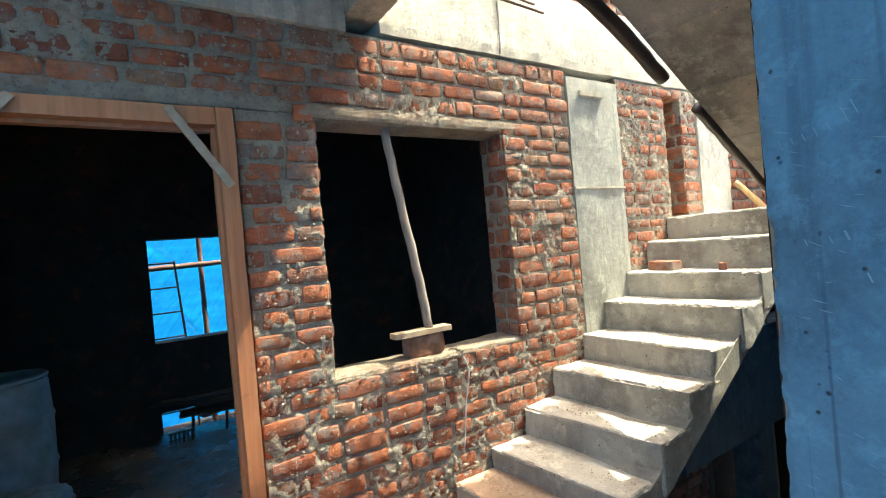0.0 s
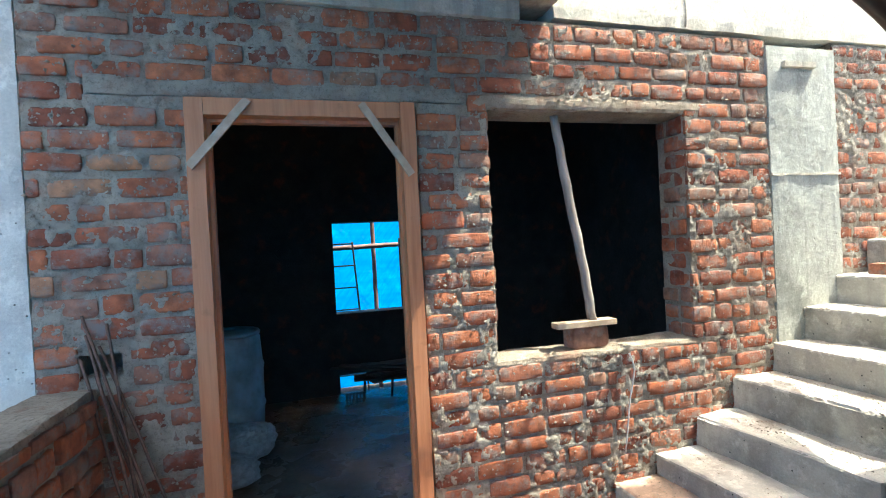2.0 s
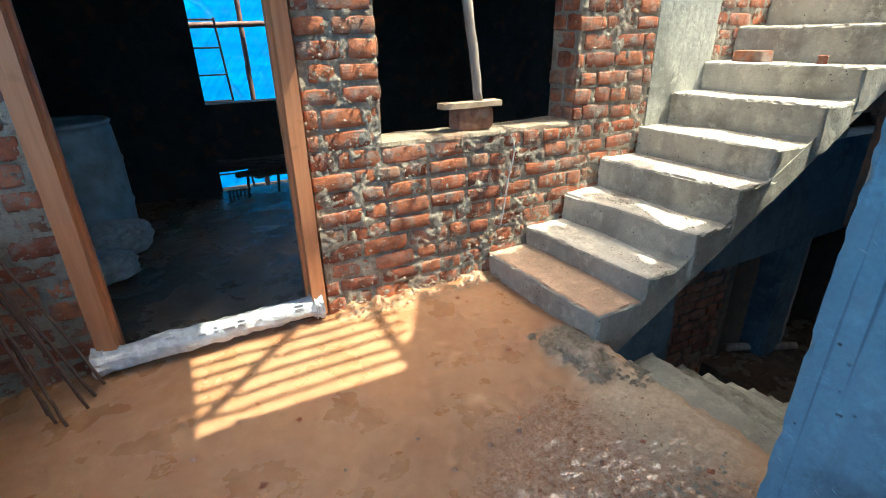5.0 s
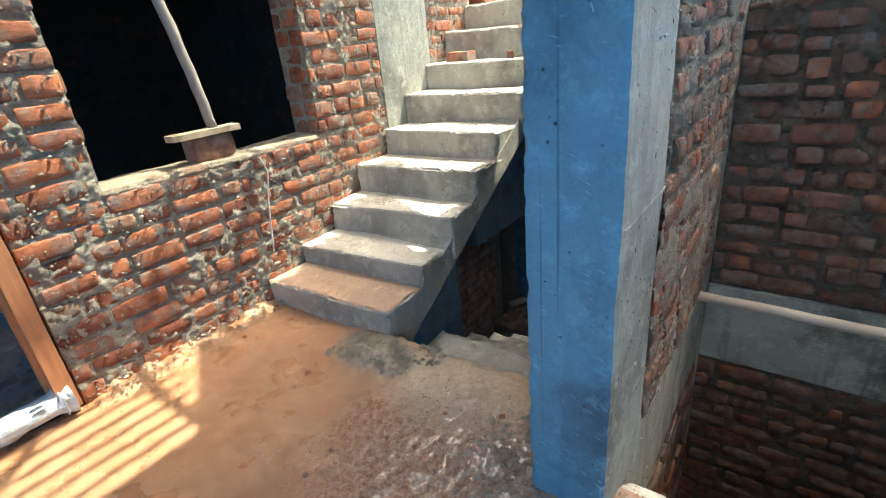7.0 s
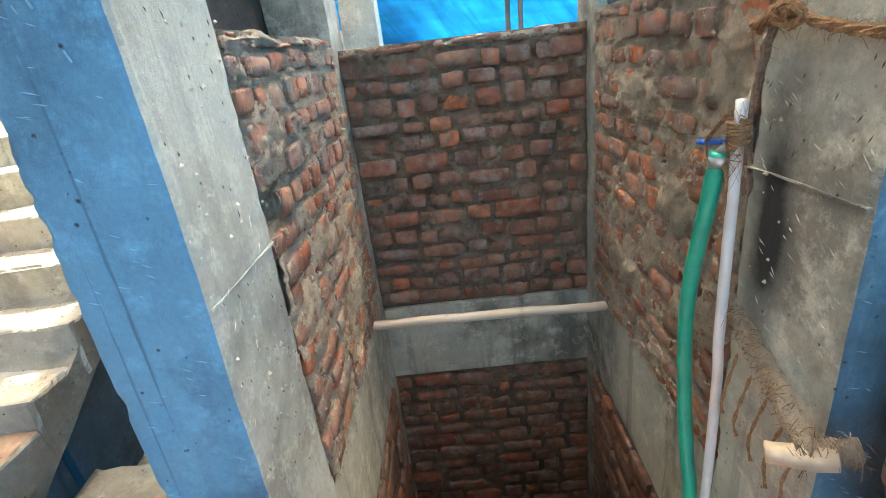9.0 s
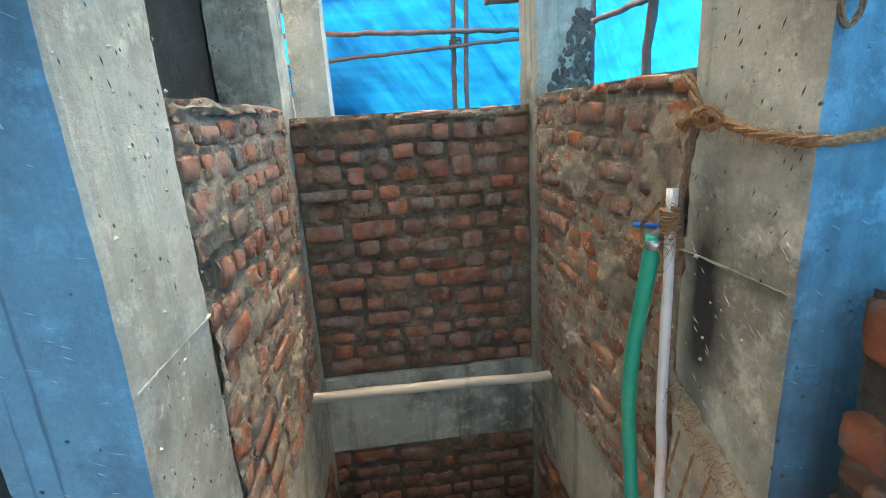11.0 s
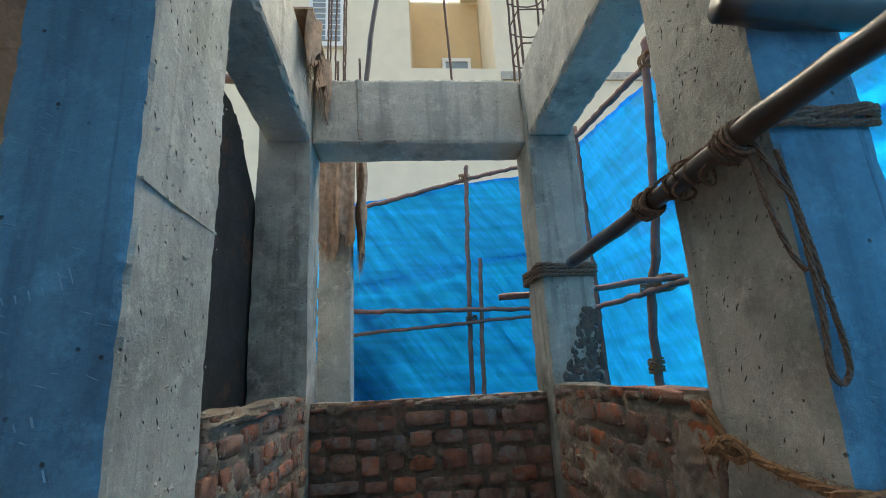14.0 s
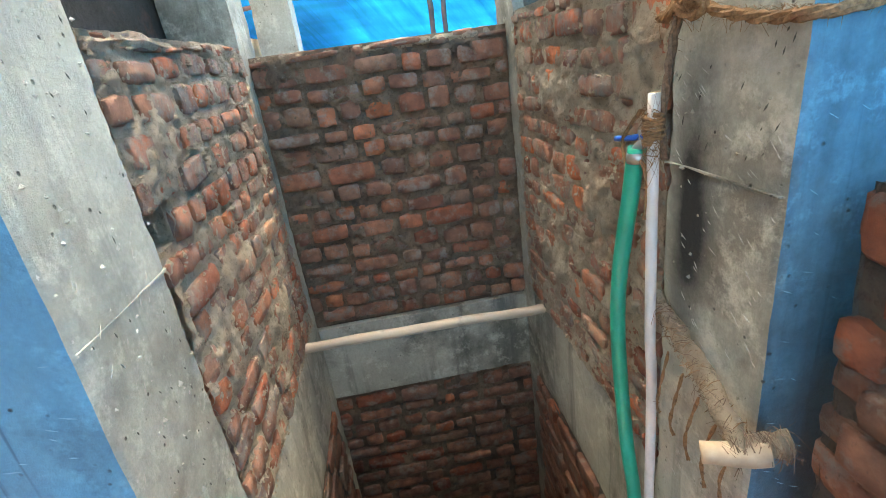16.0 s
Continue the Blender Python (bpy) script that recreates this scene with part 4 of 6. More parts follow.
# ---- tarpaulins ----
def tarp(name, a, b, z0, z1a, z1b, n, label, seed, fold=0.05, cell=0.028):
    """A hung sheet from a to b (x, y), with diagonal folds."""
    a, b, n = np.array(a, float), np.array(b, float), np.array(n, float)
    length = np.linalg.norm(b - a)
    nu, nz = int(length / cell), int((max(z1a, z1b) - z0) / cell)
    S, T = np.meshgrid(np.linspace(0, 1, nu + 1), np.linspace(0, 1, nz + 1), indexing="ij")
    top = z1a + (z1b - z1a) * S
    Z = z0 + (top - z0) * T
    U = S * length
    q = np.stack([U.ravel(), Z.ravel(), np.zeros(U.size)], 1)
    diag = np.stack([(q[:, 0] + q[:, 1] * 0.8) / 0.10, (q[:, 1] - q[:, 0] * 0.8) / 0.9, q[:, 2]], 1)
    d = fold * (0.9 * vnoise(q, 0.9, seed) + 0.32 * vnoise(diag, 1.0, seed + 1) + 0.15 * vnoise(q * [1, 2.4, 1], 0.22, seed + 2))
    d += 0.5 * fold * np.exp(-((T.ravel() - 0.84) / 0.012) ** 2)
    fan = np.stack([(q[:, 0] + q[:, 1] * 0.55) / 0.055, (q[:, 1] - q[:, 0] * 0.55) / 0.55, q[:, 2]], 1)
    where = np.clip(0.5 + 0.9 * vnoise(q, 0.6, seed + 5), 0, 1)
    d += fold * 0.20 * where * (1 - 2.2 * np.abs(vnoise(fan, 1.0, seed + 6)))
    d += fold * 0.10 * (1 - 2.2 * np.abs(vnoise(q * [0.25, 1, 1], 0.05, seed + 7)))
    sag = -0.03 * np.sin(S.ravel() * length * 2.2) ** 2 * T.ravel()
    p = np.zeros((U.size, 3))
    p[:, :2] = a[None] + S.reshape(-1, 1) * (b - a)[None] + d[:, None] * n[None]
    p[:, 2] = Z.ravel() + sag
    idx = np.arange((nu + 1) * (nz + 1)).reshape(nu + 1, nz + 1)
    f = np.stack([idx[:-1, :-1], idx[1:, :-1], idx[1:, 1:], idx[:-1, 1:]], -1).reshape(-1, 4).tolist()
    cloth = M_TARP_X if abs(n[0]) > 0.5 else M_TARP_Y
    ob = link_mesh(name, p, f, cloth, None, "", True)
    P3 = p.reshape(nu + 1, nz + 1, 3)
    for part_name, j, w in (("hem", nz, 0.035), ("seam", int(nz * 0.86), 0.02)):
        row = P3[:, j] + np.append(n, 0)[None] * 0.006
        low = row - np.array([0, 0, w])[None]
        link_mesh(part_name, np.vstack([row, low]), [(i, i + 1, nu + 2 + i, nu + 1 + i) for i in range(nu)], cloth, ob)
    return tagged(ob, label, "tarpaulin", "tarpaulins round the site")


tarp("tarpaulin", (5.55, 1.9), (5.55, -1.95), -3.0, 3.15, 3.85, (-1, 0), "blue plastic tarpaulin hung behind the shaft", 1)
tarp("tarpaulin", (5.5, -1.97), (-0.4, -1.97), -3.0, 3.75, 3.0, (0, 1), "blue plastic tarpaulin hung along the open side", 2)
tarp("tarpaulin", (-0.45, -2.0), (-3.3, -2.0), -3.0, 2.3, 2.3, (0, 1), "blue plastic tarpaulin hung behind the lobby", 3)
tarp("tarpaulin", (-3.35, -2.0), (-3.35, 5.6), -3.0, 1.3, 1.3, (1, 0), "blue plastic tarpaulin hung behind the low wall", 4)
tarp("tarpaulin", (-3.0, 6.15), (4.0, 6.15), -0.6, 3.3, 3.3, (0, -1), "blue plastic tarpaulin outside the room window", 5)
structure(joined_boxes("ground_back", [(-3.0, 4.0, 5.42, 7.2, -0.4, -0.2)], M_GROUND), "bare ground behind the room", "ground")


# ---- neighbour ----
def neighbour():
    b = empty("apartment_building", "cream rendered apartment building behind the tarpaulin", "building")
    X = 10.0
    # the last block is an unseen roof tower, added to shade the shaft
    for w in [(X, X + 8, 0.35, 9.0, -3, 11.6), (X, X + 8, -0.62, 0.35, -3, 11.6), (X, X + 8, -2.6, -0.62, -3, 8.35), (X + 1.6, X + 8, -2.6, -0.62, 8.35, 11.6),
                          (X, X + 8, -12, -2.6, -3, 11.6), (X + 0.4, X + 4, -4.2, -2.12, 11.6, 23)]:
        joined_boxes("wall", [w], M_CREAM, b)
    joined_boxes("balcony_lining", [(X + 0.02, X + 1.59, -0.66, -0.622, 8.36, 11.5), (X + 1.55, X + 1.598, -2.58, -0.66, 8.36, 11.5)], M_OCHRE, b, "ochre painted recess")
    joined_boxes("ledge", [(X - 0.05, X + 0.02, -12, -2.7, 8.05, 8.25)], M_PALE, b)
    w = joined_boxes("window", [(X - 0.02, X + 0.005, 0.98, 1.62, 9.05, 10.5)], M_PANE, b, "white framed window with a grille")
    joined_boxes("window_frame", [(X - 0.06, X, 0.90, 0.98, 8.95, 10.6), (X - 0.06, X, 1.62, 1.70, 8.95, 10.6), (X - 0.10, X, 0.86, 1.74, 8.85, 8.95), (X - 0.06, X, 1.27, 1.32, 9.05, 10.5)], M_WHITE, w)
    for k in range(9):
        joined_boxes("grille_bar", [(X - 0.05, X - 0.035, 0.98, 1.62, 9.15 + 0.15 * k, 9.17 + 0.15 * k)], M_WHITE, w)
    d = joined_boxes("balcony_door", [(X + 1.50, X + 1.548, -2.2, -1.6, 8.4, 9.6)], M_PANE, b)
    joined_boxes("door_frame", [(X + 1.46, X + 1.55, -2.28, -2.2, 8.4, 9.7), (X + 1.46, X + 1.55, -1.6, -1.52, 8.4, 9.7), (X + 1.46, X + 1.55, -2.2, -1.6, 9.6, 9.7)], M_WHITE, d)


neighbour()
# unseen planks and slats, added overhead to throw barred shade on the floor
planks = empty("shade_planks", "unseen timber planks and slats added above to bar the sun", "planks")
for x in (2.42, 2.88):
    pole("bearer", [(x, 0.30, 3.245), (x, 1.2, 3.28), (x, 2.08, 3.29)], 0.028, M_BAMBOO, planks, seed=int(x * 10))
for k in range(9):
    y = 1.07 + 0.098 * k
    joined_boxes("slat", [(1.06, 2.44 + 0.02 * k, y, y + 0.028, 3.316, 3.335)], M_BATTEN, planks)
for k in range(8):
    o = joined_boxes("plank", [(-0.075, 0.075, -0.42 if k < 3 else -0.52, 0.42, 3.32, 3.345)], M_BATTEN, planks)
    o.matrix_world = Matrix.Translation((2.61 + 0.148 * k, 1.40, 0.0)) @ Matrix.Rotation(-0.5, 4, "Z")
o = joined_boxes("batten", [(-0.02, 0.02, -0.34, 0.34, 3.338, 3.36)], M_BATTEN, planks)
o.matrix_world = Matrix.Translation((1.80, 1.52, 0.0)) @ Matrix.Rotation(-0.75, 4, "Z")


# ---- doorway ----
def door_frame():
    d = empty("door_1", "new reddish brown timber door frame with two brace battens", "door frame", kind="structure")
    rough_box("jamb", -0.565, -0.487, W - 0.035, W + 0.085, 0.03, 2.215, M_DOOR, d, "", 0.06, 0.0015, 0.003, 201)
    rough_box("jamb", 0.385, 0.458, W - 0.035, W + 0.085, 0.03, 2.215, M_DOOR, d, "", 0.06, 0.0015, 0.003, 202)
    rough_box("head", -0.487, 0.385, W - 0.033, W + 0.083, 2.135, 2.213, M_DOOR, d, "", 0.06, 0.0015, 0.003, 203)
    for x0, x1 in ((-0.489, -0.472), (0.37, 0.388)):
        rough_box("stop", x0, x1, W + 0.03, W + 0.082, 0.04, 2.135, M_DOOR, d, "", 0.06, 0.001, 0.002, 204)
    rough_box("stop", -0.472, 0.37, W + 0.03, W + 0.08, 2.118, 2.136, M_DOOR, d, "", 0.06, 0.001, 0.002, 205)
    for a, b in (((-0.30, 2.205), (-0.552, 1.905)), ((0.195, 2.20), (0.425, 1.86))):
        L = math.hypot(b[0] - a[0], b[1] - a[1])
        o = rough_box("brace", 0, L, -0.009, 0.009, -0.019, 0.019, M_BATTEN, d, "grey nailed batten", 0.03, 0.0015, 0.003, 206)
        o.matrix_world = Matrix.Translation((a[0], W - 0.046, a[1])) @ Matrix.Rotation(-math.atan2(b[1] - a[1], b[0] - a[0]), 4, "Y")


door_frame()


def crumpled(name, centre, size, mat, seed, amp=0.10, squash=1.0, parent=None, nu=44, nv=26):
    """A creased, lumpy sack shape resting on z = centre z."""
    v, f = [], []
    for j in range(nv + 1):
        th = math.pi * j / nv
        for i in range(nu):
            ph = 2 * math.pi * i / nu
            c, s = math.cos(ph), math.sin(ph)
            st = max(math.sin(th), 0) ** 0.6
            v.append((st * abs(c) ** 0.8 * (1 if c > 0 else -1), st * abs(s) ** 0.8 * (1 if s > 0 else -1), -math.cos(th)))
    p = np.array(v)
    d = amp * (vnoise(p, 0.5, seed) + 0.7 * np.abs(vnoise(p, 0.22, seed + 1)) + 0.4 * vnoise(p * [1, 2.5, 1], 0.15, seed + 2))
    p = p * (1 + d)[:, None] * (np.array(size) / 2)[None]
    p[:, 2] = np.maximum(p[:, 2], -size[2] / 2 * 0.86)
    p += np.array(centre)[None] + np.array([0, 0, size[2] / 2 * 0.86])[None]
    for j in range(nv):
        for i in range(nu):
            a, b = j * nu + i, j * nu + (i + 1) % nu
            f.append((a, b, b + nu, a + nu))
    return link_mesh(name, p, f, mat, parent, "", False)


def threshold_bag():
    b = empty("rolled_bag", "white woven cement bag rolled up across the door threshold", "bag")
    n, seg = 90, 28
    v, f = [], []
    for i in range(n + 1):
        x = -0.585 + 1.02 * i / n
        flare = 1 + 0.45 * max(0, (0.06 - min(i, n - i) / n) / 0.06)
        for k in range(seg):
            a = 2 * math.pi * k / seg
            v.append((x, math.cos(a) * 0.062 * flare, math.sin(a) * 0.05 * flare))
    p = np.array(v)
    d = 1 + 0.16 * vnoise(p, 0.07, 3) + 0.14 * np.abs(vnoise(p * [1, 2, 2], 0.035, 4)) + 0.08 * vnoise(p * [0.4, 1, 1], 0.02, 6)
    p[:, 1:] *= d[:, None]
    p[:, 1] += W - 0.012 + 0.02 * (p[:, 0] > -9) * np.sin(p[:, 0] * 2.2 + 0.6)
    p[:, 2] = np.maximum(p[:, 2], -0.045) + 0.075
    for i in range(n):
        for k in range(seg):
            a, c = i * seg + k, i * seg + (k + 1) % seg
            f.append((a, c, c + seg, a + seg))
    f += [tuple(range(seg))[::-1], tuple(n * seg + k for k in range(seg))]
    body = link_mesh("sacking", p, f, M_BAG, b)
    rr = random.Random(5)
    x = -0.36
    while x < 0.34:
        w = rr.uniform(0.015, 0.05)
        for row in range(2):
            if rr.random() < 0.5:
                a = -0.62 - 0.34 * row
                y, z = W - 0.012 + 0.02 * math.sin(x * 2.2 + 0.6) + math.cos(a + math.pi) * 0.074, 0.078 - math.sin(a) * 0.058
                o = joined_boxes("print_bar", [(-w / 2, w / 2, -0.004, 0.004, -0.0045, 0.0045)], M_INK, body)
                o.matrix_world = Matrix.Translation((x, y, z)) @ Matrix.Rotation(0.6 + 0.3 * row, 4, "X")
        x += w + rr.uniform(0.008, 0.05)
    for x in (-0.545, 0.395):
        pole("tie", [(x, W - 0.012 + 0.075 * math.cos(k * 0.785), 0.078 + 0.06 * math.sin(k * 0.785)) for k in range(9)], 0.004, M_INK, body, segs=5, wobble=0, knots=0, taper=1)


threshold_bag()

# ---- window prop ----
prop_brick = tagged(new("brick_block", BRICKS[2]), "single red brick standing on the window sill", "brick")
prop_brick.matrix_world = Matrix.Translation((1.42, 2.36 + 0.045, 0.955)) @ Matrix.Rotation(0.05, 4, "Z") @ Matrix.Rotation(radians(90), 4, "X") @ Matrix.Diagonal((0.225, 0.125, 0.11, 1))
ob = rough_box("sole_plank", 1.205, 1.575, 2.385, 2.47, 1.014, 1.048, M_BATTEN, None, "", 0.03, 0.003, 0.006, 210)
tagged(ob, "short weathered plank lying on the sill brick", "plank")
pole("timber_prop", [(1.445, 2.43, 1.046), (1.40, 2.44, 1.40), (1.335, 2.45, 1.8), (1.278, 2.455, 2.20)], 0.026, M_GREYP, None, "crooked weathered timber prop under the window lintel", "prop", "", 11, 12, 0.003, 0.06, 0.95)
wire = pole("wire", [(1.60, W - 0.03, 0.86), (1.632, W - 0.03, 0.77), (1.60, W - 0.028, 0.62), (1.57, W - 0.028, 0.45), (1.552, W - 0.028, 0.31)], 0.0045, M_PVC, None, "thin pale wire hanging from the sill bricks", "wire", "", 12, 6, 0.002, 0, 1)
sb = tagged(new("brick_block", BRICKS[5]), "loose red brick lying on a stair tread", "brick")
sb.matrix_world = Matrix.Translation((3.36, 2.14, 1.258)) @ Matrix.Rotation(1.45, 4, "Z") @ Matrix.Diagonal((0.22, 0.11, 0.068, 1))
bit = tagged(new("brick_chip", BRICKS[7]), "broken piece of brick on a stair tread", "brick")
bit.matrix_world = Matrix.Translation((3.36, 1.72, 1.236)) @ Matrix.Rotation(0.5, 4, "Z") @ Matrix.Diagonal((0.07, 0.05, 0.05, 1))

# ---- rods leaning in the corner ----
rods = empty("steel_rods", "bundle of rusty reinforcing rods leaning on the brick wall", "steel rods")
for k, (a, b) in enumerate((((-0.60, 2.10, 0.012), (-0.985, 2.33, 1.30)), ((-0.66, 2.02, 0.012), (-0.975, 2.33, 1.22)), ((-0.55, 2.22, 0.03), (-0.93, 2.335, 1.17)),
                            ((-0.70, 2.06, 0.012), (-1.0, 2.335, 1.12)), ((-0.63, 2.17, 0.02), (-0.95, 2.335, 1.05)), ((-0.74, 2.13, 0.012), (-0.90, 2.335, 1.26)), ((-0.58, 2.16, 0.02), (-0.91, 2.335, 0.96)))):
    a, b = Vector(a), Vector(b)
    pole("rod", [a, a.lerp(b, 0.45) + Vector((0.025, -0.012, -0.01 * k)), b], 0.0065, M_STEEL, rods, seed=k, segs=6, wobble=0.002, knots=0, taper=1)

for k, (a, b) in enumerate((((1.20, 2.22, 3.08), (2.36, 2.27, 3.035)), ((1.20, 2.25, 3.04), (2.45, 2.28, 3.00)))):
    pole("bar_end", [a, b], 0.008, M_STEEL, None, "rusty bar sticking out of the cross beam", "steel rod", "bars out of the cross beam", 75 + k, 6, 0.001, 0, 1)
pole("bamboo_stick", [(4.90, 2.08, 1.585), (4.80, 2.28, 1.87)], 0.028, M_OCHREP, None, "short ochre timber stick leaning at the landing", "stick", "", 76)

# ---- things in the room ----


def lathe(name, prof, centre, mat, parent, segs=40, dent=0.0, seed=0, label=""):
    v, f = [], []
    for r, z in prof:
        for k in range(segs):
            a = 2 * math.pi * k / segs
            v.append((r * math.cos(a), r * math.sin(a), z))
    p = np.array(v)
    if dent:
        p[:, :2] *= (1 + dent * vnoise(p, 0.25, seed))[:, None]
    p += np.array(centre)[None]
    for j in range(len(prof) - 1):
        for k in range(segs):
            a, b = j * segs + k, j * segs + (k + 1) % segs
            f.append((a, b, b + segs, a + segs))
    f.append(tuple(range(segs))[::-1])
    return link_mesh(name, p, f, mat, parent, label, True)


drum = empty("drum", "dull blue plastic water drum standing in the dark room", "drum")
lathe("body", [(0.26, 0.0), (0.285, 0.03), (0.295, 0.25), (0.305, 0.28), (0.295, 0.31), (0.298, 0.57), (0.307, 0.60), (0.296, 0.63), (0.285, 0.83), (0.27, 0.87), (0.262, 0.87), (0.272, 0.82), (0.27, 0.62), (0.0, 0.62)], (-0.79, 4.33, 0.0), M_DRUM, drum, 40, 0.01)
lathe("rim", [(0.262, 0.865), (0.285, 0.862), (0.289, 0.88), (0.275, 0.893), (0.260, 0.885)], (-0.79, 4.33, 0.0), M_DRUM, drum, 40)
tagged(crumpled("sack", (-0.66, 3.96, 0.0), (0.52, 0.36, 0.24), M_BAG, 21, 0.16), "crumpled pale woven sack on the room floor", "sack", "sacks by the drum")
tagged(crumpled("sack", (-0.70, 3.50, 0.0), (0.42, 0.32, 0.20), M_BAG, 23, 0.16), "crumpled pale woven sack on the room floor", "sack", "sacks by the drum")
heap = empty("timber_heap", "dark heap of boards and steel stacked before the back wall", "timber heap")
rr = random.Random(8)
for k in range(16):
    x, y, z = rr.uniform(0.35, 1.35), rr.uniform(4.75, 5.05), 0.20 + 0.012 * k
    L = rr.uniform(0.5, 0.9)
    t = rr.uniform(-0.35, 0.35)
    o = joined_boxes("board", [(-L / 2, L / 2, -0.05, 0.05, -0.006, 0.006)], M_DARKP, heap)
    o.matrix_world = Matrix.Translation((x, y, z)) @ Matrix.Rotation(t, 4, "Z") @ Matrix.Rotation(rr.uniform(-0.06, 0.06), 4, "Y")
for x in (0.38, 0.66, 0.98, 1.3):
    pole("leg", [(x, 4.92, -0.005), (x + 0.02, 4.92, 0.22)], 0.014, M_DARKP, heap, seed=int(x * 10), segs=6)
crate = empty("pallet", "small dark slatted pallet on the room floor", "pallet")
for k in range(6):
    joined_boxes("slat", [(0.20 + 0.033 * k, 0.218 + 0.033 * k, 4.86, 4.88, -0.004, 0.10)], M_DARKP, crate)
joined_boxes("rail", [(0.19, 0.40, 4.881, 4.895, 0.02, 0.035), (0.19, 0.40, 4.881, 4.895, 0.075, 0.09)], M_DARKP, crate)

# ladders and poles outside the room's window
for k, (x, top, lean) in enumerate(((0.30, 1.60, 0.10), (1.14, 1.62, -0.05))):
    lad = empty("ladder", "dark welded steel scaffold ladder outside the window", "ladder", "scaffold ladders")
    for side in (-0.16, 0.12):
        pole("stile", [(x + side + (lean if side > 0 else lean * 0.2), 5.70, -0.2), (x + side, 5.80, top)], 0.011, M_STEEL, lad, seed=k, segs=6, wobble=0, knots=0, taper=1)
    for j in range(7):
        z = 0.05 + 0.255 * j
        if z < top + 0.05:
            pole("rung", [(x - 0.16, 5.75, z), (x + 0.12 + lean * (1 - z / top), 5.75, z)], 0.009, M_STEEL, lad, seed=j, segs=6, wobble=0, knots=0, taper=1)
pole("scaffold_pole", [(-1.2, 5.95, 1.51), (0.6, 5.92, 1.54), (2.4, 5.95, 1.57)], 0.03, M_BAMBOO, None, "horizontal timber scaffold pole before the tarpaulin", "pole", "scaffold poles", 31)
pole("scaffold_pole", [(0.70, 6.0, -0.21), (0.69, 6.0, 1.5), (0.68, 6.0, 3.2)], 0.028, M_BAMBOO, None, "upright timber scaffold pole before the tarpaulin", "pole", "scaffold poles", 32)

# ---- poles that hold the tarpaulins ----
P = [
    ([(5.45, -0.91, -3.0), (5.46, -0.95, 1.4), (5.45, -1.03, 3.85)], 0.036, "upright timber pole holding the tarpaulin"),
    ([(5.38, -1.06, 0.6), (5.38, -1.06, 1.5), (5.38, -1.11, 2.72)], 0.032, "short timber pole lashed beside a taller one"),
    ([(5.36, 1.6, 2.20), (5.35, 0.5, 2.185), (5.35, -1.75, 2.145)], 0.034, "horizontal timber rail before the tarpaulin"),
    ([(5.38, 1.4, 1.86), (5.36, 0.5, 1.93), (5.36, -1.7, 2.075)], 0.026, "thin horizontal timber rail before the tarpaulin"),
    ([(5.5, 1.85, 3.17), (5.5, 0.3, 3.36), (5.5, -1.02, 3.70), (5.5, -1.9, 3.90)], 0.034, "timber rail along the top of the tarpaulin"),
    ([(3.42, -1.88, -3.0), (3.40, -1.88, 1.4), (3.18, -1.89, 2.3), (2.93, -1.9, 3.62)], 0.042, "stout upright timber pole holding the tarpaulin"),
    ([(4.27, -1.9, -3.0), (4.27, -1.9, 3.7)], 0.030, "upright timber pole holding the tarpaulin"),
    ([(3.045, -0.80, 1.93), (3.03, -1.10, 1.945), (2.87, -1.84, 1.985)], 0.026, "timber rail tied behind the concrete column"),
    ([(5.2, -1.80, 2.02), (4.32, -1.80, 1.98), (2.6, -1.80, 1.94)], 0.028, "thin horizontal timber rail before the tarpaulin"),
    ([(5.4, -1.9, 3.74), (4.25, -1.9, 3.60), (2.9, -1.9, 3.44), (0.5, -1.9, 3.15)], 0.036, "timber rail along the top of the tarpaulin"),
]
for k, (pts, r, label) in enumerate(P):
    pole("tarp_pole", pts, r * 0.78, M_BAMBOO, None, label, "pole", "poles of the tarpaulin fence", 40 + k, 9, 0.006, 0.10, 0.85)


def lashing(name, centre, axis, radius, width, mat, turns, label, seed, thick=0.006):
    """Rope wound round a pole at centre; axis is the pole's direction."""
    d = Vector(axis).normalized()
    s = d.cross(Vector((0.2, 0.3, 0.93))).normalized()
    u = s.cross(d)
    c = Vector(centre)
    pts = []
    rr = random.Random(seed)
    n = turns * 8
    for k in range(n + 1):
        a = 2 * math.pi * k / 8
        off = (k / n - 0.5) * width + rr.uniform(-0.3, 0.3) * width / turns
        pts.append(c + d * off + (s * math.cos(a) + u * math.sin(a)) * (radius + thick * 0.6 + rr.uniform(0, 0.003)))
    ob = rope(name, pts, thick, mat, None, label, "rope lashing", 2, 60.0, seed)
    ob["group"] = "rope lashings"
    return ob


lashing("rope_lashing", (5.45, -1.0, 3.70), (0, -1, 0.3), 0.045, 0.10, M_ROPE, 5, "brown coir lashing at the top of a pole", 1)
lashing("rope_lashing", (5.42, -0.98, 2.06), (0, 0.1, 1), 0.055, 0.09, M_ROPED, 5, "old rope lashing where two poles cross", 2)
lashing("rope_lashing", (3.27, -1.85, 1.99), (-0.3, 0, 1), 0.055, 0.08, M_ROPED, 5, "old rope lashing where two poles cross", 3)
lashing("rope_lashing", (3.05, -1.83, 1.985), (1, 0, 0.1), 0.045, 0.10, M_ROPE, 5, "brown coir lashing round two rails", 4)
lashing("rope_lashing", (3.40, -1.88, 1.50), (0, 0, 1), 0.044, 0.10, M_ROPE, 6, "brown coir lashing low on a pole", 5)
lashing("rope_lashing", (2.94, -1.9, 3.46), (1, 0, 0.2), 0.045, 0.10, M_ROPE, 5, "brown coir lashing at the top of a pole", 6)
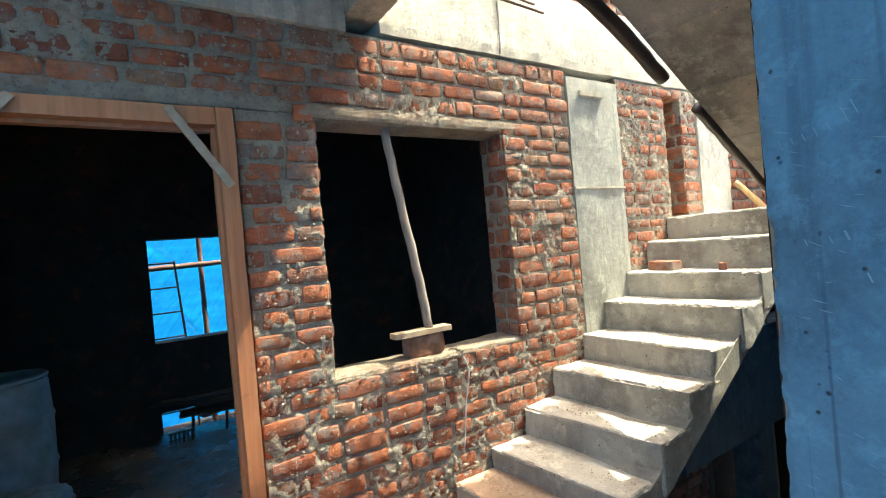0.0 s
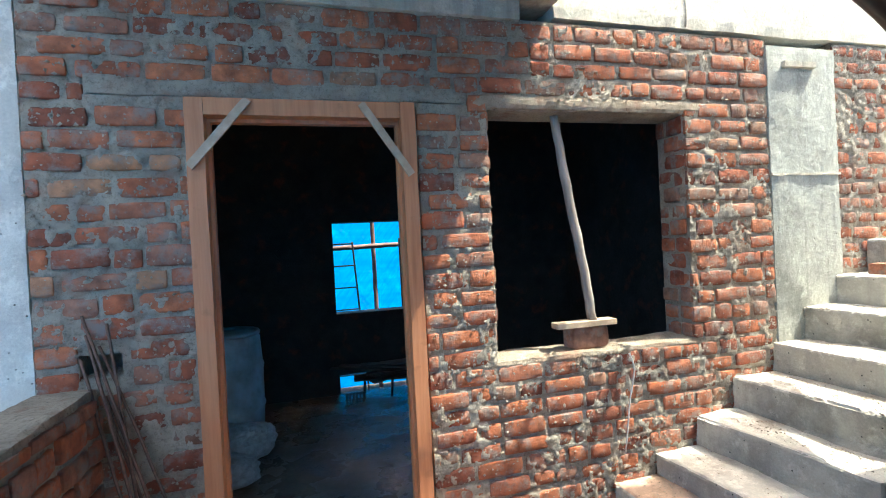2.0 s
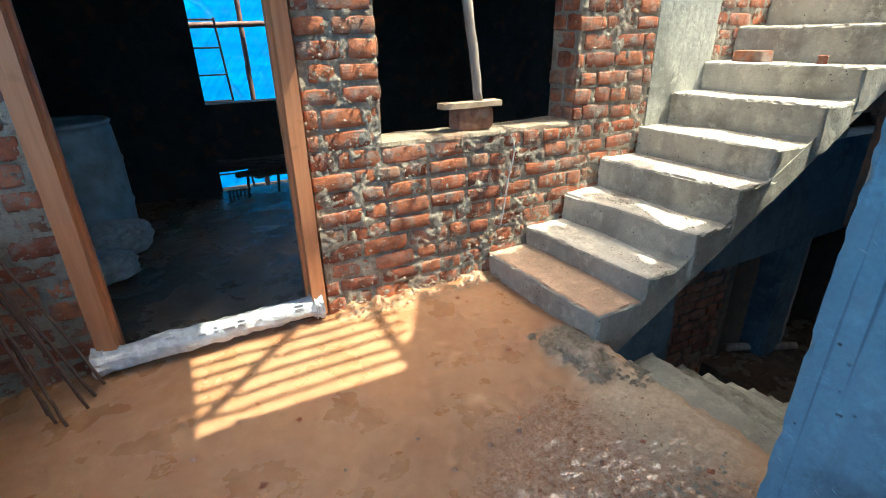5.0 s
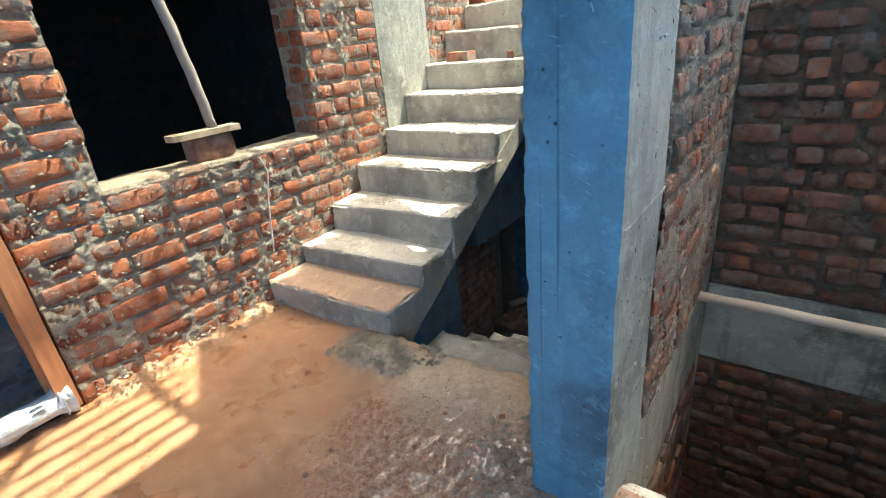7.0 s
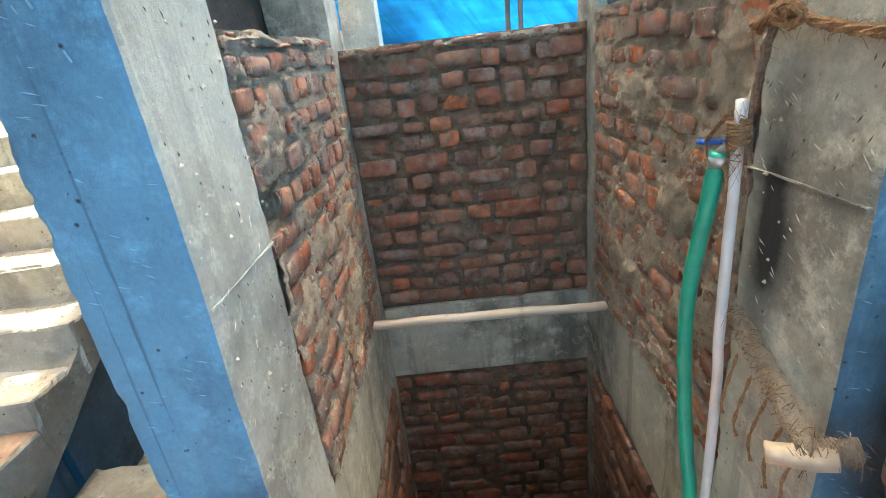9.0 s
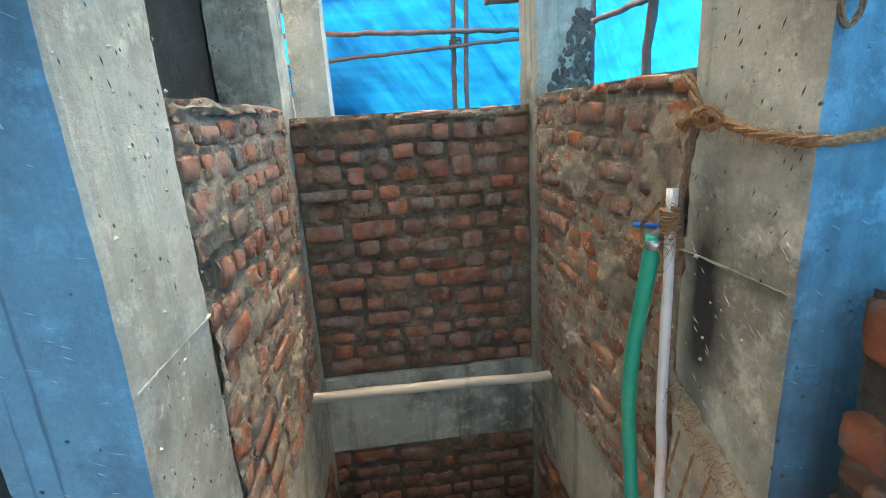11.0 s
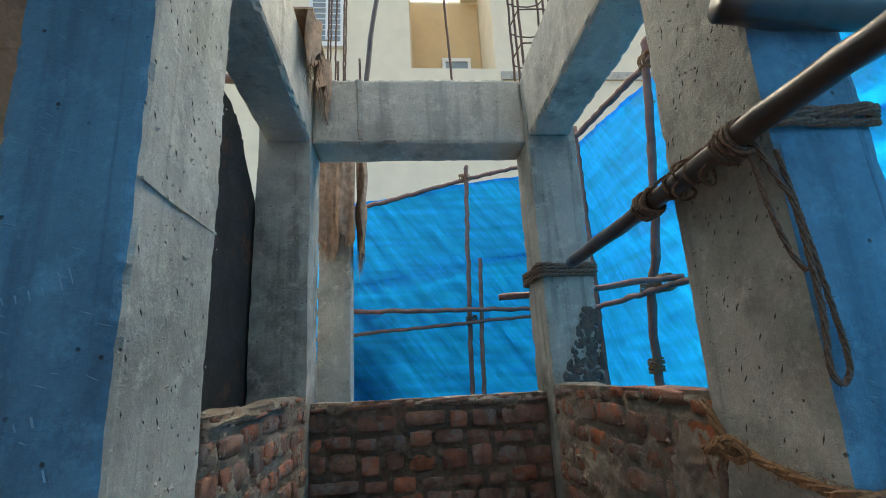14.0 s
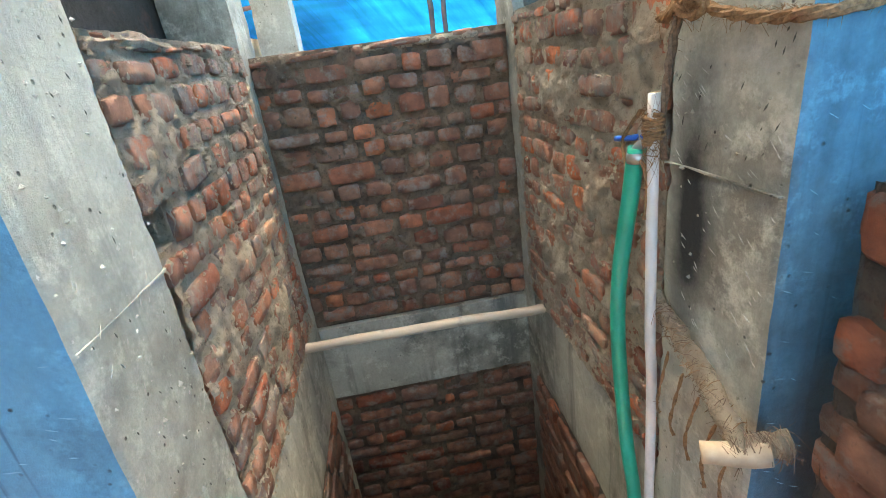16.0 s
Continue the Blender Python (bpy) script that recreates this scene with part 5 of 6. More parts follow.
lashing("rope_lashing", (4.2, 0.40, 2.19), (0, 1, 0), 0.036, 0.14, M_ROPE, 6, "brown coir lashing round the rail", 7)


def wrap_column(name, x0, x1, y0, y1, z, mat, r, turns, label, tilt=0.02, seed=0):
    pts = []
    rr = random.Random(seed)
    g0 = r * 0.9
    ring = [(x0 - g0, y0 - g0), (x0 - g0, y1 + g0), (x1 + g0, y1 + g0), (x1 + g0, y0 - g0)]
    for t in range(turns):
        for k, (x, y) in enumerate(ring):
            nx, ny = ring[(k + 1) % 4]
            for s in (0.0, 0.5):
                pts.append((x + (nx - x) * s, y + (ny - y) * s, z + tilt * (t - turns / 2) + rr.uniform(-0.006, 0.006)))
    return tagged(rope(name, pts, r, mat, None, label, "rope", 3, 40.0, seed), label, "rope")


wrap_column("rope_tie", 2.70, 3.0, -1.24, YR, 2.02, M_ROPED, 0.011, 4, "old brown rope wound round the concrete column", 0.018, 3)

# rendering droppings on the rear column
drop = bmesh.new()
rr = random.Random(14)
for k in range(230):
    u, v = rr.random(), rr.random() ** 1.4
    y = -1.235 + 0.22 * u * (0.35 + 0.65 * (1 - v))
    z = 1.42 + 0.38 * v
    r = rr.uniform(0.006, 0.02)
    bmesh.ops.create_icosphere(drop, subdivisions=1, radius=r, matrix=Matrix.Translation((2.697, y, z)) @ Matrix.Diagonal((0.45, 1, rr.uniform(0.7, 1.5), 1)))
o = part("mortar_splash", drop, M_MORTD, colRB, "rough splashed mortar")
o["kind"] = "stuff"

# ---- jute hung on the far column and on the beam ----


def rag(name, a, b, z0, z1, n, seed, label):
    a, b = np.array(a, float), np.array(b, float)
    nu, nz = 26, 60
    S, T = np.meshgrid(np.linspace(0, 1, nu + 1), np.linspace(0, 1, nz + 1), indexing="ij")
    low = z0 + 0.16 * vnoise(np.stack([S.ravel() * 3, 0 * S.ravel(), 0 * S.ravel() + seed], 1), 0.5, seed).reshape(S.shape) + 0.06 * vnoise(np.stack([S.ravel() * 3, 0 * S.ravel(), 0 * S.ravel()], 1), 0.12, seed + 1).reshape(S.shape)
    Z = low + (z1 - low) * T
    p = np.zeros((S.size, 3))
    p[:, :2] = a[None] + S.reshape(-1, 1) * (b - a)[None]
    p[:, 2] = Z.ravel()
    q = np.stack([S.ravel() * 2.0, Z.ravel() * 0.35, 0 * S.ravel()], 1)
    p[:, :2] += (0.05 * vnoise(q, 0.25, seed + 3) + 0.03 * vnoise(q, 0.1, seed + 4) + 0.05)[:, None] * np.array(n)[None]
    idx = np.arange((nu + 1) * (nz + 1)).reshape(nu + 1, nz + 1)
    f = np.stack([idx[:-1, :-1], idx[1:, :-1], idx[1:, 1:], idx[:-1, 1:]], -1).reshape(-1, 4).tolist()
    v = p.tolist()
    rr = random.Random(seed)
    for _ in range(90):
        i = rr.randrange(nu)
        x, y, z = v[i * (nz + 1)]
        L = rr.uniform(0.04, 0.16)
        o = len(v)
        v += [(x, y, z + 0.01), (x + 0.004, y + 0.004, z + 0.01), (x + rr.uniform(-0.03, 0.03), y + rr.uniform(-0.03, 0.03), z - L)]
        f.append((o, o + 1, o + 2))
    ob = link_mesh(name, v, f[: nu * nz], M_JUTE, None, "", True)
    fr = link_mesh("fringe", v, f[nu * nz:], M_JUTE, ob)
    fr["kind"] = "stuff"
    ob.modifiers.new("thick", "SOLIDIFY").thickness = 0.006
    return tagged(ob, label, "cloth", "jute curing cloths")


rag("jute_cloth", (4.08, 0.44), (4.08, 0.12), 2.55, 3.45, (-1, 0), 5, "ragged brown jute curing cloth hung on the column")
rag("jute_cloth", (4.36, 0.14), (4.06, 0.14), 2.60, 3.45, (0, -1), 6, "ragged brown jute curing cloth hung on the column")
rag("jute_cloth", (2.30, 0.215), (2.72, 0.215), 3.02, 3.27, (0, -1), 7, "ragged brown jute cloth draped over the beam")
joined_boxes("jute_top", [(2.30, 2.72, 0.16, 0.46, 3.262, 3.274)], M_JUTE, bpy.data.objects["jute_cloth.002"])

# ---- starter bars over the frame ----
cage = empty("starter_bars", "cage of rusty starter bars above the column", "steel rods", "starter bars")
for x, y in ((2.74, -1.0), (2.74, -1.20), (2.96, -1.0), (2.96, -1.20), (2.85, -1.0), (2.85, -1.2)):
    pole("bar", [(x, y, 3.15), (x + 0.01, y, 3.7), (x, y - 0.01, 4.6)], 0.008, M_STEEL, cage, seed=int(x * 100), segs=6, wobble=0.002, knots=0, taper=1)
for z in (3.42, 3.66, 3.9, 4.15):
    pole("stirrup", [(2.735, -0.995, z), (2.965, -0.995, z + 0.01), (2.965, -1.205, z), (2.735, -1.205, z - 0.01), (2.735, -0.995, z)], 0.005, M_STEEL, cage, seed=3, segs=5, wobble=0, knots=0, taper=1)
cage2 = empty("starter_bars", "group of rusty starter bars above the column", "steel rods", "starter bars")
for k, (x, y) in enumerate(((4.15, 0.22), (4.15, 0.36), (4.3, 0.22), (4.3, 0.36), (4.22, 0.3))):
    pole("bar", [(x, y, 3.35), (x, y + 0.01, 4.2), (x + 0.02, y, 5.2)], 0.009, M_STEEL, cage2, seed=k, segs=6, wobble=0.003, knots=0, taper=1)
for z in (3.6, 4.0):
    pole("stirrup", [(4.14, 0.2, z), (4.31, 0.2, z), (4.31, 0.38, z), (4.14, 0.38, z), (4.14, 0.2, z)], 0.006, M_STEEL, cage2, seed=3, segs=5, wobble=0, knots=0, taper=1)
lone = pole("bent_bar", [(2.9, -0.05, 3.17), (2.91, -0.07, 3.45), (2.92, -0.12, 3.85), (2.95, -0.25, 4.4)], 0.016, M_DARKP, None, "dark bent bar standing on the beam", "steel rod", "", 61, 8, 0.002, 0, 1)
for k, (a, b) in enumerate((((2.93, 0.12, 3.17), (2.93, 0.12, 3.42)), ((2.93, -0.59, 3.17), (2.94, -0.56, 4.0)), ((2.9, -0.02, 3.17), (2.9, -0.015, 3.42)))):
    pole("bar_end", [a, b], 0.008, M_STEEL, None, "rusty bar end sticking out of the beam", "steel rod", "bar ends on the beam", 70 + k, 6, 0.001, 0, 1)

# ---- poles, ropes, tap and hose at the shaft mouth ----
big = pole("scaffold_pole", [(2.12, -0.915, 1.922), (1.75, -0.925, 1.935), (1.30, -0.922, 1.945), (0.95, -0.90, 1.94), (0.55, -0.93, 1.93), (-0.6, -1.20, 1.90)], 0.024, M_DARKP, None, "smooth dark scaffold pole lashed across the column", "pole", "", 81, 14, 0.002, 0.05, 1.1)
pole("scaffold_pole", [(1.045, -0.88, 2.205), (1.052, -1.1, 2.195), (1.055, -1.35, 2.19), (1.045, -1.95, 2.18)], 0.033, M_DARKP, None, "thick dark pole tied above the lashed pole", "pole", "", 82, 14, 0.003, 0.05, 1.05)
for c, w, t, s in (((1.50, -0.924, 1.942), 0.07, 5, 11), ((1.13, -0.918, 1.945), 0.07, 5, 12)):
    lashing("rope_lashing", c, (1, 0, 0), 0.027, w, M_ROPED, t, "dark old rope lashing round the scaffold pole", s, 0.008)
for c in ((1.37, -0.925, 1.94), (1.27, -0.925, 1.94)):
    lashing("rope_lashing", c, (1, 0.05, 0.4), 0.026, 0.16, M_ROPED, 3, "loose brown rope turns round the scaffold pole", int(c[0] * 100), 0.004)
wrap_column("rope_tie", 1.09, 1.45, -1.19, YR, 1.985, M_ROPED, 0.009, 3, "old rope wound round the column above the pole", 0.015, 9)
rope("hanging_rope", [(1.10, -0.935, 1.93), (1.075, -0.945, 1.84), (1.07, -0.962, 1.78), (1.072, -0.968, 1.6), (1.07, -0.955, 1.49), (1.07, -0.972, 1.462), (1.07, -0.992, 1.50), (1.072, -0.985, 1.62), (1.073, -0.972, 1.75), (1.075, -0.955, 1.90)], 0.0055, M_ROPED, None, "old rope loop hanging from the scaffold pole", "rope", 3, 60.0, 5)
rope("hanging_rope", [(1.11, -0.93, 1.92), (1.09, -0.925, 1.80), (1.08, -0.94, 1.70), (1.075, -0.96, 1.66)], 0.005, M_ROPED, None, "short old rope strand hanging from the scaffold pole", "rope", 3, 60.0, 6)
# coir rope round the column at breast height
rope("coir_rope", [(1.44, -0.945, 1.42), (1.405, -0.945, 1.37), (1.375, -0.945, 1.325), (1.33, -0.940, 1.325), (1.25, -0.945, 1.302), (1.15, -0.95, 1.285), (1.085, -0.955, 1.285), (1.065, -1.0, 1.287), (1.07, -1.12, 1.30), (1.06, -1.22, 1.315)], 0.0105, M_ROPE, None, "brown coir rope knotted round the column", "rope", 3, 45.0, 7)
rope("coir_knot", [(1.43, -0.935, 1.305), (1.39, -0.93, 1.325), (1.35, -0.925, 1.345), (1.31, -0.925, 1.34), (1.295, -0.93, 1.318), (1.32, -0.925, 1.305), (1.36, -0.925, 1.318), (1.385, -0.93, 1.338), (1.41, -0.935, 1.322), (1.455, -0.935, 1.31)], 0.009, M_ROPE, None, "frayed coir rope knot and loop on the column", "rope", 3, 45.0, 8)
rope("coir_rope", [(1.375, -0.93, 1.31), (1.385, -0.925, 1.25), (1.392, -0.92, 1.17), (1.398, -0.915, 1.10), (1.395, -0.925, 1.02)], 0.009, M_ROPED, None, "dark rope hanging down to the tap", "rope", 3, 45.0, 9)
pole("water_pipe", [(1.368, -0.90, -2.85), (1.368, -0.90, 0.07), (1.39, -0.90, 0.6), (1.402, -0.90, 1.165)], 0.0135, M_PVC, None, "white plastic water pipe rising along the column", "pipe", "", 91, 14, 0, 0, 1)
tap = empty("water_tap", "metal bib tap tied to the plastic pipe with rope", "tap")
pole("tap_body", [(1.405, -0.90, 1.06), (1.425, -0.888, 1.055), (1.44, -0.88, 1.04)], 0.012, M_METAL, tap, seed=1, segs=12, wobble=0, knots=0, taper=0.9, step=0.01)
pole("tap_stem", [(1.425, -0.888, 1.055), (1.43, -0.888, 1.085)], 0.007, M_METAL, tap, seed=1, segs=10, wobble=0, knots=0, taper=1, step=0.01)
pole("lever", [(1.415, -0.89, 1.075), (1.47, -0.885, 1.062), (1.545, -0.885, 1.05)], 0.0075, M_BLUEP, tap, "blue plastic lever", seed=1, segs=8, wobble=0, knots=0, taper=1, step=0.02)
lashing("rope_lashing", (1.403, -0.90, 1.09), (0, 0, 1), 0.014, 0.06, M_ROPE, 6, "frayed coir lashing round pipe and tap", 21, 0.006)
rope("coir_rope", [(1.42, -0.88, 1.13), (1.46, -0.875, 1.09), (1.50, -0.88, 1.05), (1.47, -0.875, 1.00), (1.42, -0.88, 1.02), (1.40, -0.89, 0.96), (1.405, -0.885, 0.88)], 0.005, M_ROPE, None, "loose coir rope end at the tap", "rope", 3, 60.0, 10)
hose = pole("garden_hose", [(1.437, -0.882, 1.045), (1.445, -0.88, 1.0), (1.463, -0.878, 0.90), (1.50, -0.875, 0.72), (1.515, -0.875, 0.55), (1.505, -0.88, 0.35), (1.47, -0.885, 0.12), (1.43, -0.89, -0.05), (1.40, -0.89, -0.4), (1.40, -0.88, -2.8)], 0.021, M_HOSE, None, "green garden hose hanging from the tap", "hose", "", 92, 16, 0, 0, 0.98, 0.03)
lathe("hose_clip", [(0.0, -0.012), (0.023, -0.012), (0.024, 0.0), (0.023, 0.012), (0.018, 0.012)], (1.439, -0.882, 1.022), M_METAL, hose, 16)
# roped pole low on the column


def fuzz(name, a, b, radius, count, length, mat, seed, label):
    """Frayed coir wound about the line from a to b, with loose fibres standing off it and hanging down."""
    a, b = Vector(a), Vector(b)
    d = (b - a).normalized()
    s = d.cross(Vector((0.1, 0.2, 0.97))).normalized()
    u = s.cross(d)
    rr = random.Random(seed)
    v, f = [], []
    for _ in range(count):
        p0 = a.lerp(b, rr.random())
        ang, r = rr.uniform(0, 6.28), radius * rr.uniform(0.85, 1.15)
        turn = rr.uniform(0.4, 1.5) * rr.choice((-1, 1))
        slip = rr.uniform(-1.3, 1.3) * length
        loose = rr.random() < 0.12
        w = rr.uniform(0.0004, 0.0012)
        o, n = len(v), 6
        for k in range(n):
            t = k / (n - 1)
            rad = r * (1 + (0.6 * t * t if loose else 0.12 * math.sin(3 * t + ang)))
            q = p0 + d * slip * t + (s * math.cos(ang + turn * t) + u * math.sin(ang + turn * t)) * rad - Vector((0, 0, 1)) * (length * 0.5 * t * t if loose else 0)
            v += [q - d * w, q + d * w]
        f += [(o + 2 * k, o + 2 * k + 1, o + 2 * k + 3, o + 2 * k + 2) for k in range(n - 1)]
    ob = link_mesh(name, v, f, mat)
    return tagged(ob, label, "rope lashing", "rope lashings")


pole("roped_pole", [(1.44, -0.93, 0.66), (1.25, -0.925, 0.585), (1.06, -0.90, 0.52)], 0.019, M_MORTB, None, "mortar crusted pole bound with coir at the column", "pole", "", 95, 14, 0.006, 0.15, 1.15, 0.02)
pole("cut_pole", [(1.062, -0.825, 0.505), (1.04, -0.87, 0.512), (1.01, -0.93, 0.525)], 0.022, M_BATTEN, None, "pale cut end of a pole tied across another", "pole", "", 96, 12, 0.002, 0.05, 1.05)
fuzz("rope_lashing", (1.43, -0.93, 0.655), (1.06, -0.905, 0.52), 0.0215, 190, 0.02, M_ROPE, 30, "frayed coir binding on the low pole")
fuzz("rope_lashing", (1.40, -0.93, 0.645), (1.08, -0.905, 0.525), 0.022, 200, 0.03, M_ROPED, 31, "dark frayed coir binding on the low pole")
pole("lashing_core", [(1.055, -0.875, 0.515), (1.035, -0.925, 0.522), (1.015, -0.975, 0.535)], 0.028, M_MORTB, None, "mortar crusted coir knot where two poles cross", "rope lashing", "", 33, 14, 0.005, 0.2, 0.8, 0.012)
fuzz("rope_lashing", (1.05, -0.875, 0.515), (1.01, -0.98, 0.535), 0.029, 170, 0.02, M_ROPED, 32, "thick frayed coir binding where two poles cross")
for k in range(5):
    x = 1.05 + 0.06 * k
    rope("rope_end", [(x, -0.89, 0.50 + 0.02 * k), (x + 0.015, -0.875, 0.42), (x + 0.005, -0.88, 0.32 + 0.02 * k)], 0.004, M_ROPE, None, "frayed rope end hanging from the low pole", "rope", 2, 60.0, 40 + k)
fuzz("rope_lashing", (1.405, -0.90, 1.13), (1.40, -0.90, 1.02), 0.020, 260, 0.05, M_ROPE, 34, "frayed coir tied round pipe and tap")
fuzz("rope_lashing", (1.42, -0.932, 1.315), (1.30, -0.93, 1.33), 0.018, 260, 0.05, M_ROPE, 35, "frayed fibres of the coir knot")
fuzz("rope_lashing", (1.27, -0.945, 1.303), (1.08, -0.955, 1.287), 0.011, 200, 0.03, M_ROPE, 36, "loose fibres of the coir rope")
pole("cross_pole", [(2.467, YL + 0.03, 0.085), (2.48, -0.10, 0.075), (2.50, -0.55, 0.055), (2.517, YR - 0.03, 0.03)], 0.024, M_PALEP, None, "pale peeled pole laid across the shaft", "pole", "", 97, 14, 0.002, 0.05, 1.0)

# ---- below the stairs ----
pole("timber_prop", [(4.8, 2.15, -1.56), (4.79, 2.15, -0.01), (4.84, 2.15, 0.64)], 0.036, M_GREYP, None, "grey timber prop standing on the lower landing", "prop", "", 98)
pole("timber_prop", [(4.3, 2.35, -1.50), (4.95, 2.05, -1.52)], 0.04, M_GREYP, None, "short grey timber piece lying by the prop", "timber", "", 99)
pole("tied_timber", [(1.30, 1.30, 2.62), (1.75, 1.30, 2.43), (2.16, 1.305, 2.20)], 0.032, M_DARKP, None, "dark round timber fixed along the soffit edge", "timber", "", 100, 12, 0.002, 0.04, 1.0)
pole("tied_timber", [(2.42, 1.30, 2.09), (2.75, 1.30, 1.90), (3.2, 1.30, 1.63)], 0.030, M_DARKP, None, "dark round timber fixed along the soffit edge", "timber", "", 101, 12, 0.002, 0.04, 1.0)

# ---- litter on floor and stairs ----


def litter(name, count, area, zf, size, mat, seed, label):
    rr = random.Random(seed)
    v, f = [], []
    for _ in range(count):
        x, y = rr.uniform(area[0], area[1]), rr.uniform(area[2], area[3])
        r = rr.uniform(*size) * rr.uniform(0.5, 1)
        z = zf(x, y)
        o = len(v)
        pts = [(1, 0, 0), (-1, 0, 0), (0, 1, 0), (0, -1, 0), (0, 0, 1), (0, 0, -1)]
        a = rr.uniform(0, 3)
        for px, py, pz in pts:
            k = rr.uniform(0.6, 1.3)
            v.append((x + r * k * (px * math.cos(a) - py * math.sin(a)), y + r * k * (px * math.sin(a) + py * math.cos(a)), z + r * 0.55 * k * pz))
        f += [(o + i, o + j, o + k) for i, j, k in ((0, 2, 4), (2, 1, 4), (1, 3, 4), (3, 0, 4), (2, 0, 5), (1, 2, 5), (3, 1, 5), (0, 3, 5))]
    ob = link_mesh(name, v, f, mat)
    return tagged(ob, label, "rubble", kind="stuff")


litter("floor_grit", 700, (-0.9, 1.45, 0.3, 2.3), lambda x, y: 0.004, (0.003, 0.008), M_MUD, 1, "small grit and crumbs on the muddy floor")
litter("wet_grit", 1700, (0.62, 1.42, 0.15, 1.25), lambda x, y: 0.003, (0.002, 0.0075), M_WETGRIT, 9, "wet glistening grit on the muddy floor")
litter("floor_lumps", 44, (-0.4, 1.40, 0.4, 2.3), lambda x, y: 0.006, (0.008, 0.022), M_BRICK, 2, "broken brick crumbs on the floor")
litter("edge_rubble", 60, (1.42, 1.56, 1.12, 1.28), lambda x, y: 0.012, (0.008, 0.03), M_MORTB, 14, "mortar lumps at the edge of the lower stairs")
litter("wall_foot_rubble", 300, (0.48, 1.5, 2.22, 2.35), lambda x, y: 0.012 + 0.04 * max(0, (y - 2.2) / 0.16), (0.004, 0.016), M_MORTB, 3, "mortar crumbs along the foot of the wall")
litter("stair_foot_rubble", 240, (1.28, 1.50, 1.22, 1.66), lambda x, y: 0.05 * math.exp(-((x - 1.4) / 0.16) ** 2 - ((y - 1.42) / 0.2) ** 2), (0.006, 0.034), M_MORTB, 4, "grey mortar crumbs at the foot of the stairs")
litter("column_foot_rubble", 170, (0.95, 1.46, 0.42, 0.75), lambda x, y: 0.004, (0.004, 0.016), M_MORT, 5, "grit at the foot of the column")
litter("sill_crumbs", 120, (WIN[0], WIN[1], W, W + 0.22), lambda x, y: WIN[2] + 0.012, (0.004, 0.013), M_MORT, 6, "mortar crumbs on the window sill")
for k in range(NSTEP):
    litter("tread_dust", 240, (STEPS_X[k] + 0.10, STEPS_X[k] + 0.26, Y0 + 0.04, W - 0.02), lambda x, y: STEPS_Z[k] + 0.003, (0.0015, 0.009), M_MORTB if k < 2 else M_MORT, 50 + k, "grit and dust on the stair tread")

# hack marks and pores on the columns, chalk signs as plain strokes


def marks(name, count, u, n, base, ulen, z0, z1, mat, parent, seed, slant, size=(0.012, 0.03), wide=1.0):
    rr = random.Random(seed)
    u, n, base = Vector(u), Vector(n), Vector(base)
    v, f = [], []
    for _ in range(count):
        a, z = rr.uniform(0.015, ulen - 0.015), rr.uniform(z0, z1)
        L, w = rr.uniform(*size), rr.uniform(0.0006, 0.0014) * wide
        t = slant + rr.uniform(-0.25, 0.25)
        d = u * math.cos(t) + Vector((0, 0, math.sin(t)))
        s = u * -math.sin(t) + Vector((0, 0, math.cos(t)))
        c = base + u * a + Vector((0, 0, z)) + n * 0.0055
        o = len(v)
        v += [c - d * L / 2, c - s * w, c + d * L / 2, c + s * w, c + n * 0.002]
        f += [(o, o + 1, o + 4), (o + 1, o + 2, o + 4), (o + 2, o + 3, o + 4), (o + 3, o, o + 4)]
    ob = link_mesh(name, v, f, mat, parent)
    ob["kind"] = "stuff"


marks("hack_marks", 95, (0, 1, 0), (-1, 0, 0), (XL, YL, 0), 0.24, 0.1, 2.9, M_SCRATCH, colL, 1, 0.35, (0.014, 0.036))
marks("gouges", 90, (1, 0, 0), (0, -1, 0), (XL, YL, 0), 0.37, 0.3, 2.9, M_GOUGE, colL, 2, 1.9, (0.006, 0.022), 2.2)
marks("hack_marks", 40, (1, 0, 0), (0, -1, 0), (XL, YL, 0), 0.37, 0.1, 1.2, M_PALE, colL, 5, 1.0)
marks("hack_marks", 90, (1, 0, 0), (0, 1, 0), (1.09, YR, 0), 0.35, 0.1, 1.25, M_PALE, colR, 3, -2.5, (0.014, 0.034))
marks("gouges", 110, (1, 0, 0), (0, 1, 0), (1.09, YR, 0), 0.35, 1.05, 2.7, M_GOUGE, colR, 6, -1.15, (0.008, 0.026), 2.0)
marks("hack_marks", 60, (0, -1, 0), (-1, 0, 0), (1.09, YR, 0), 0.22, 0.1, 2.6, M_SCRATCH, colR, 4, -0.4)
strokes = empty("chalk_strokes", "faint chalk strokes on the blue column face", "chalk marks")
for k, (y, z, w, h) in enumerate(((0.44, 1.655, 0.004, 0.035), (0.42, 1.66, 0.006, 0.02), (0.40, 1.662, 0.006, 0.025), (0.38, 1.668, 0.006, 0.03), (0.36, 1.675, 0.006, 0.03), (0.335, 1.69, 0.006, 0.05), (0.32, 1.70, 0.005, 0.045),
                                  (0.345, 1.47, 0.014, 0.03), (0.37, 1.463, 0.006, 0.02), (0.317, 1.392, 0.010, 0.03), (0.41, 1.46, 0.006, 0.02))):
    o = joined_boxes("stroke", [(-0.001, 0.001, -w / 8, w / 8, -h / 3.2, h / 3.2)], M_SCRATCH, strokes)
    o.matrix_world = Matrix.Translation((XL - 0.004, y, z)) @ Matrix.Rotation(-0.35, 4, "X")
strokes.parent = None


# ---- bricks of the walls ----
X0 = -1.17


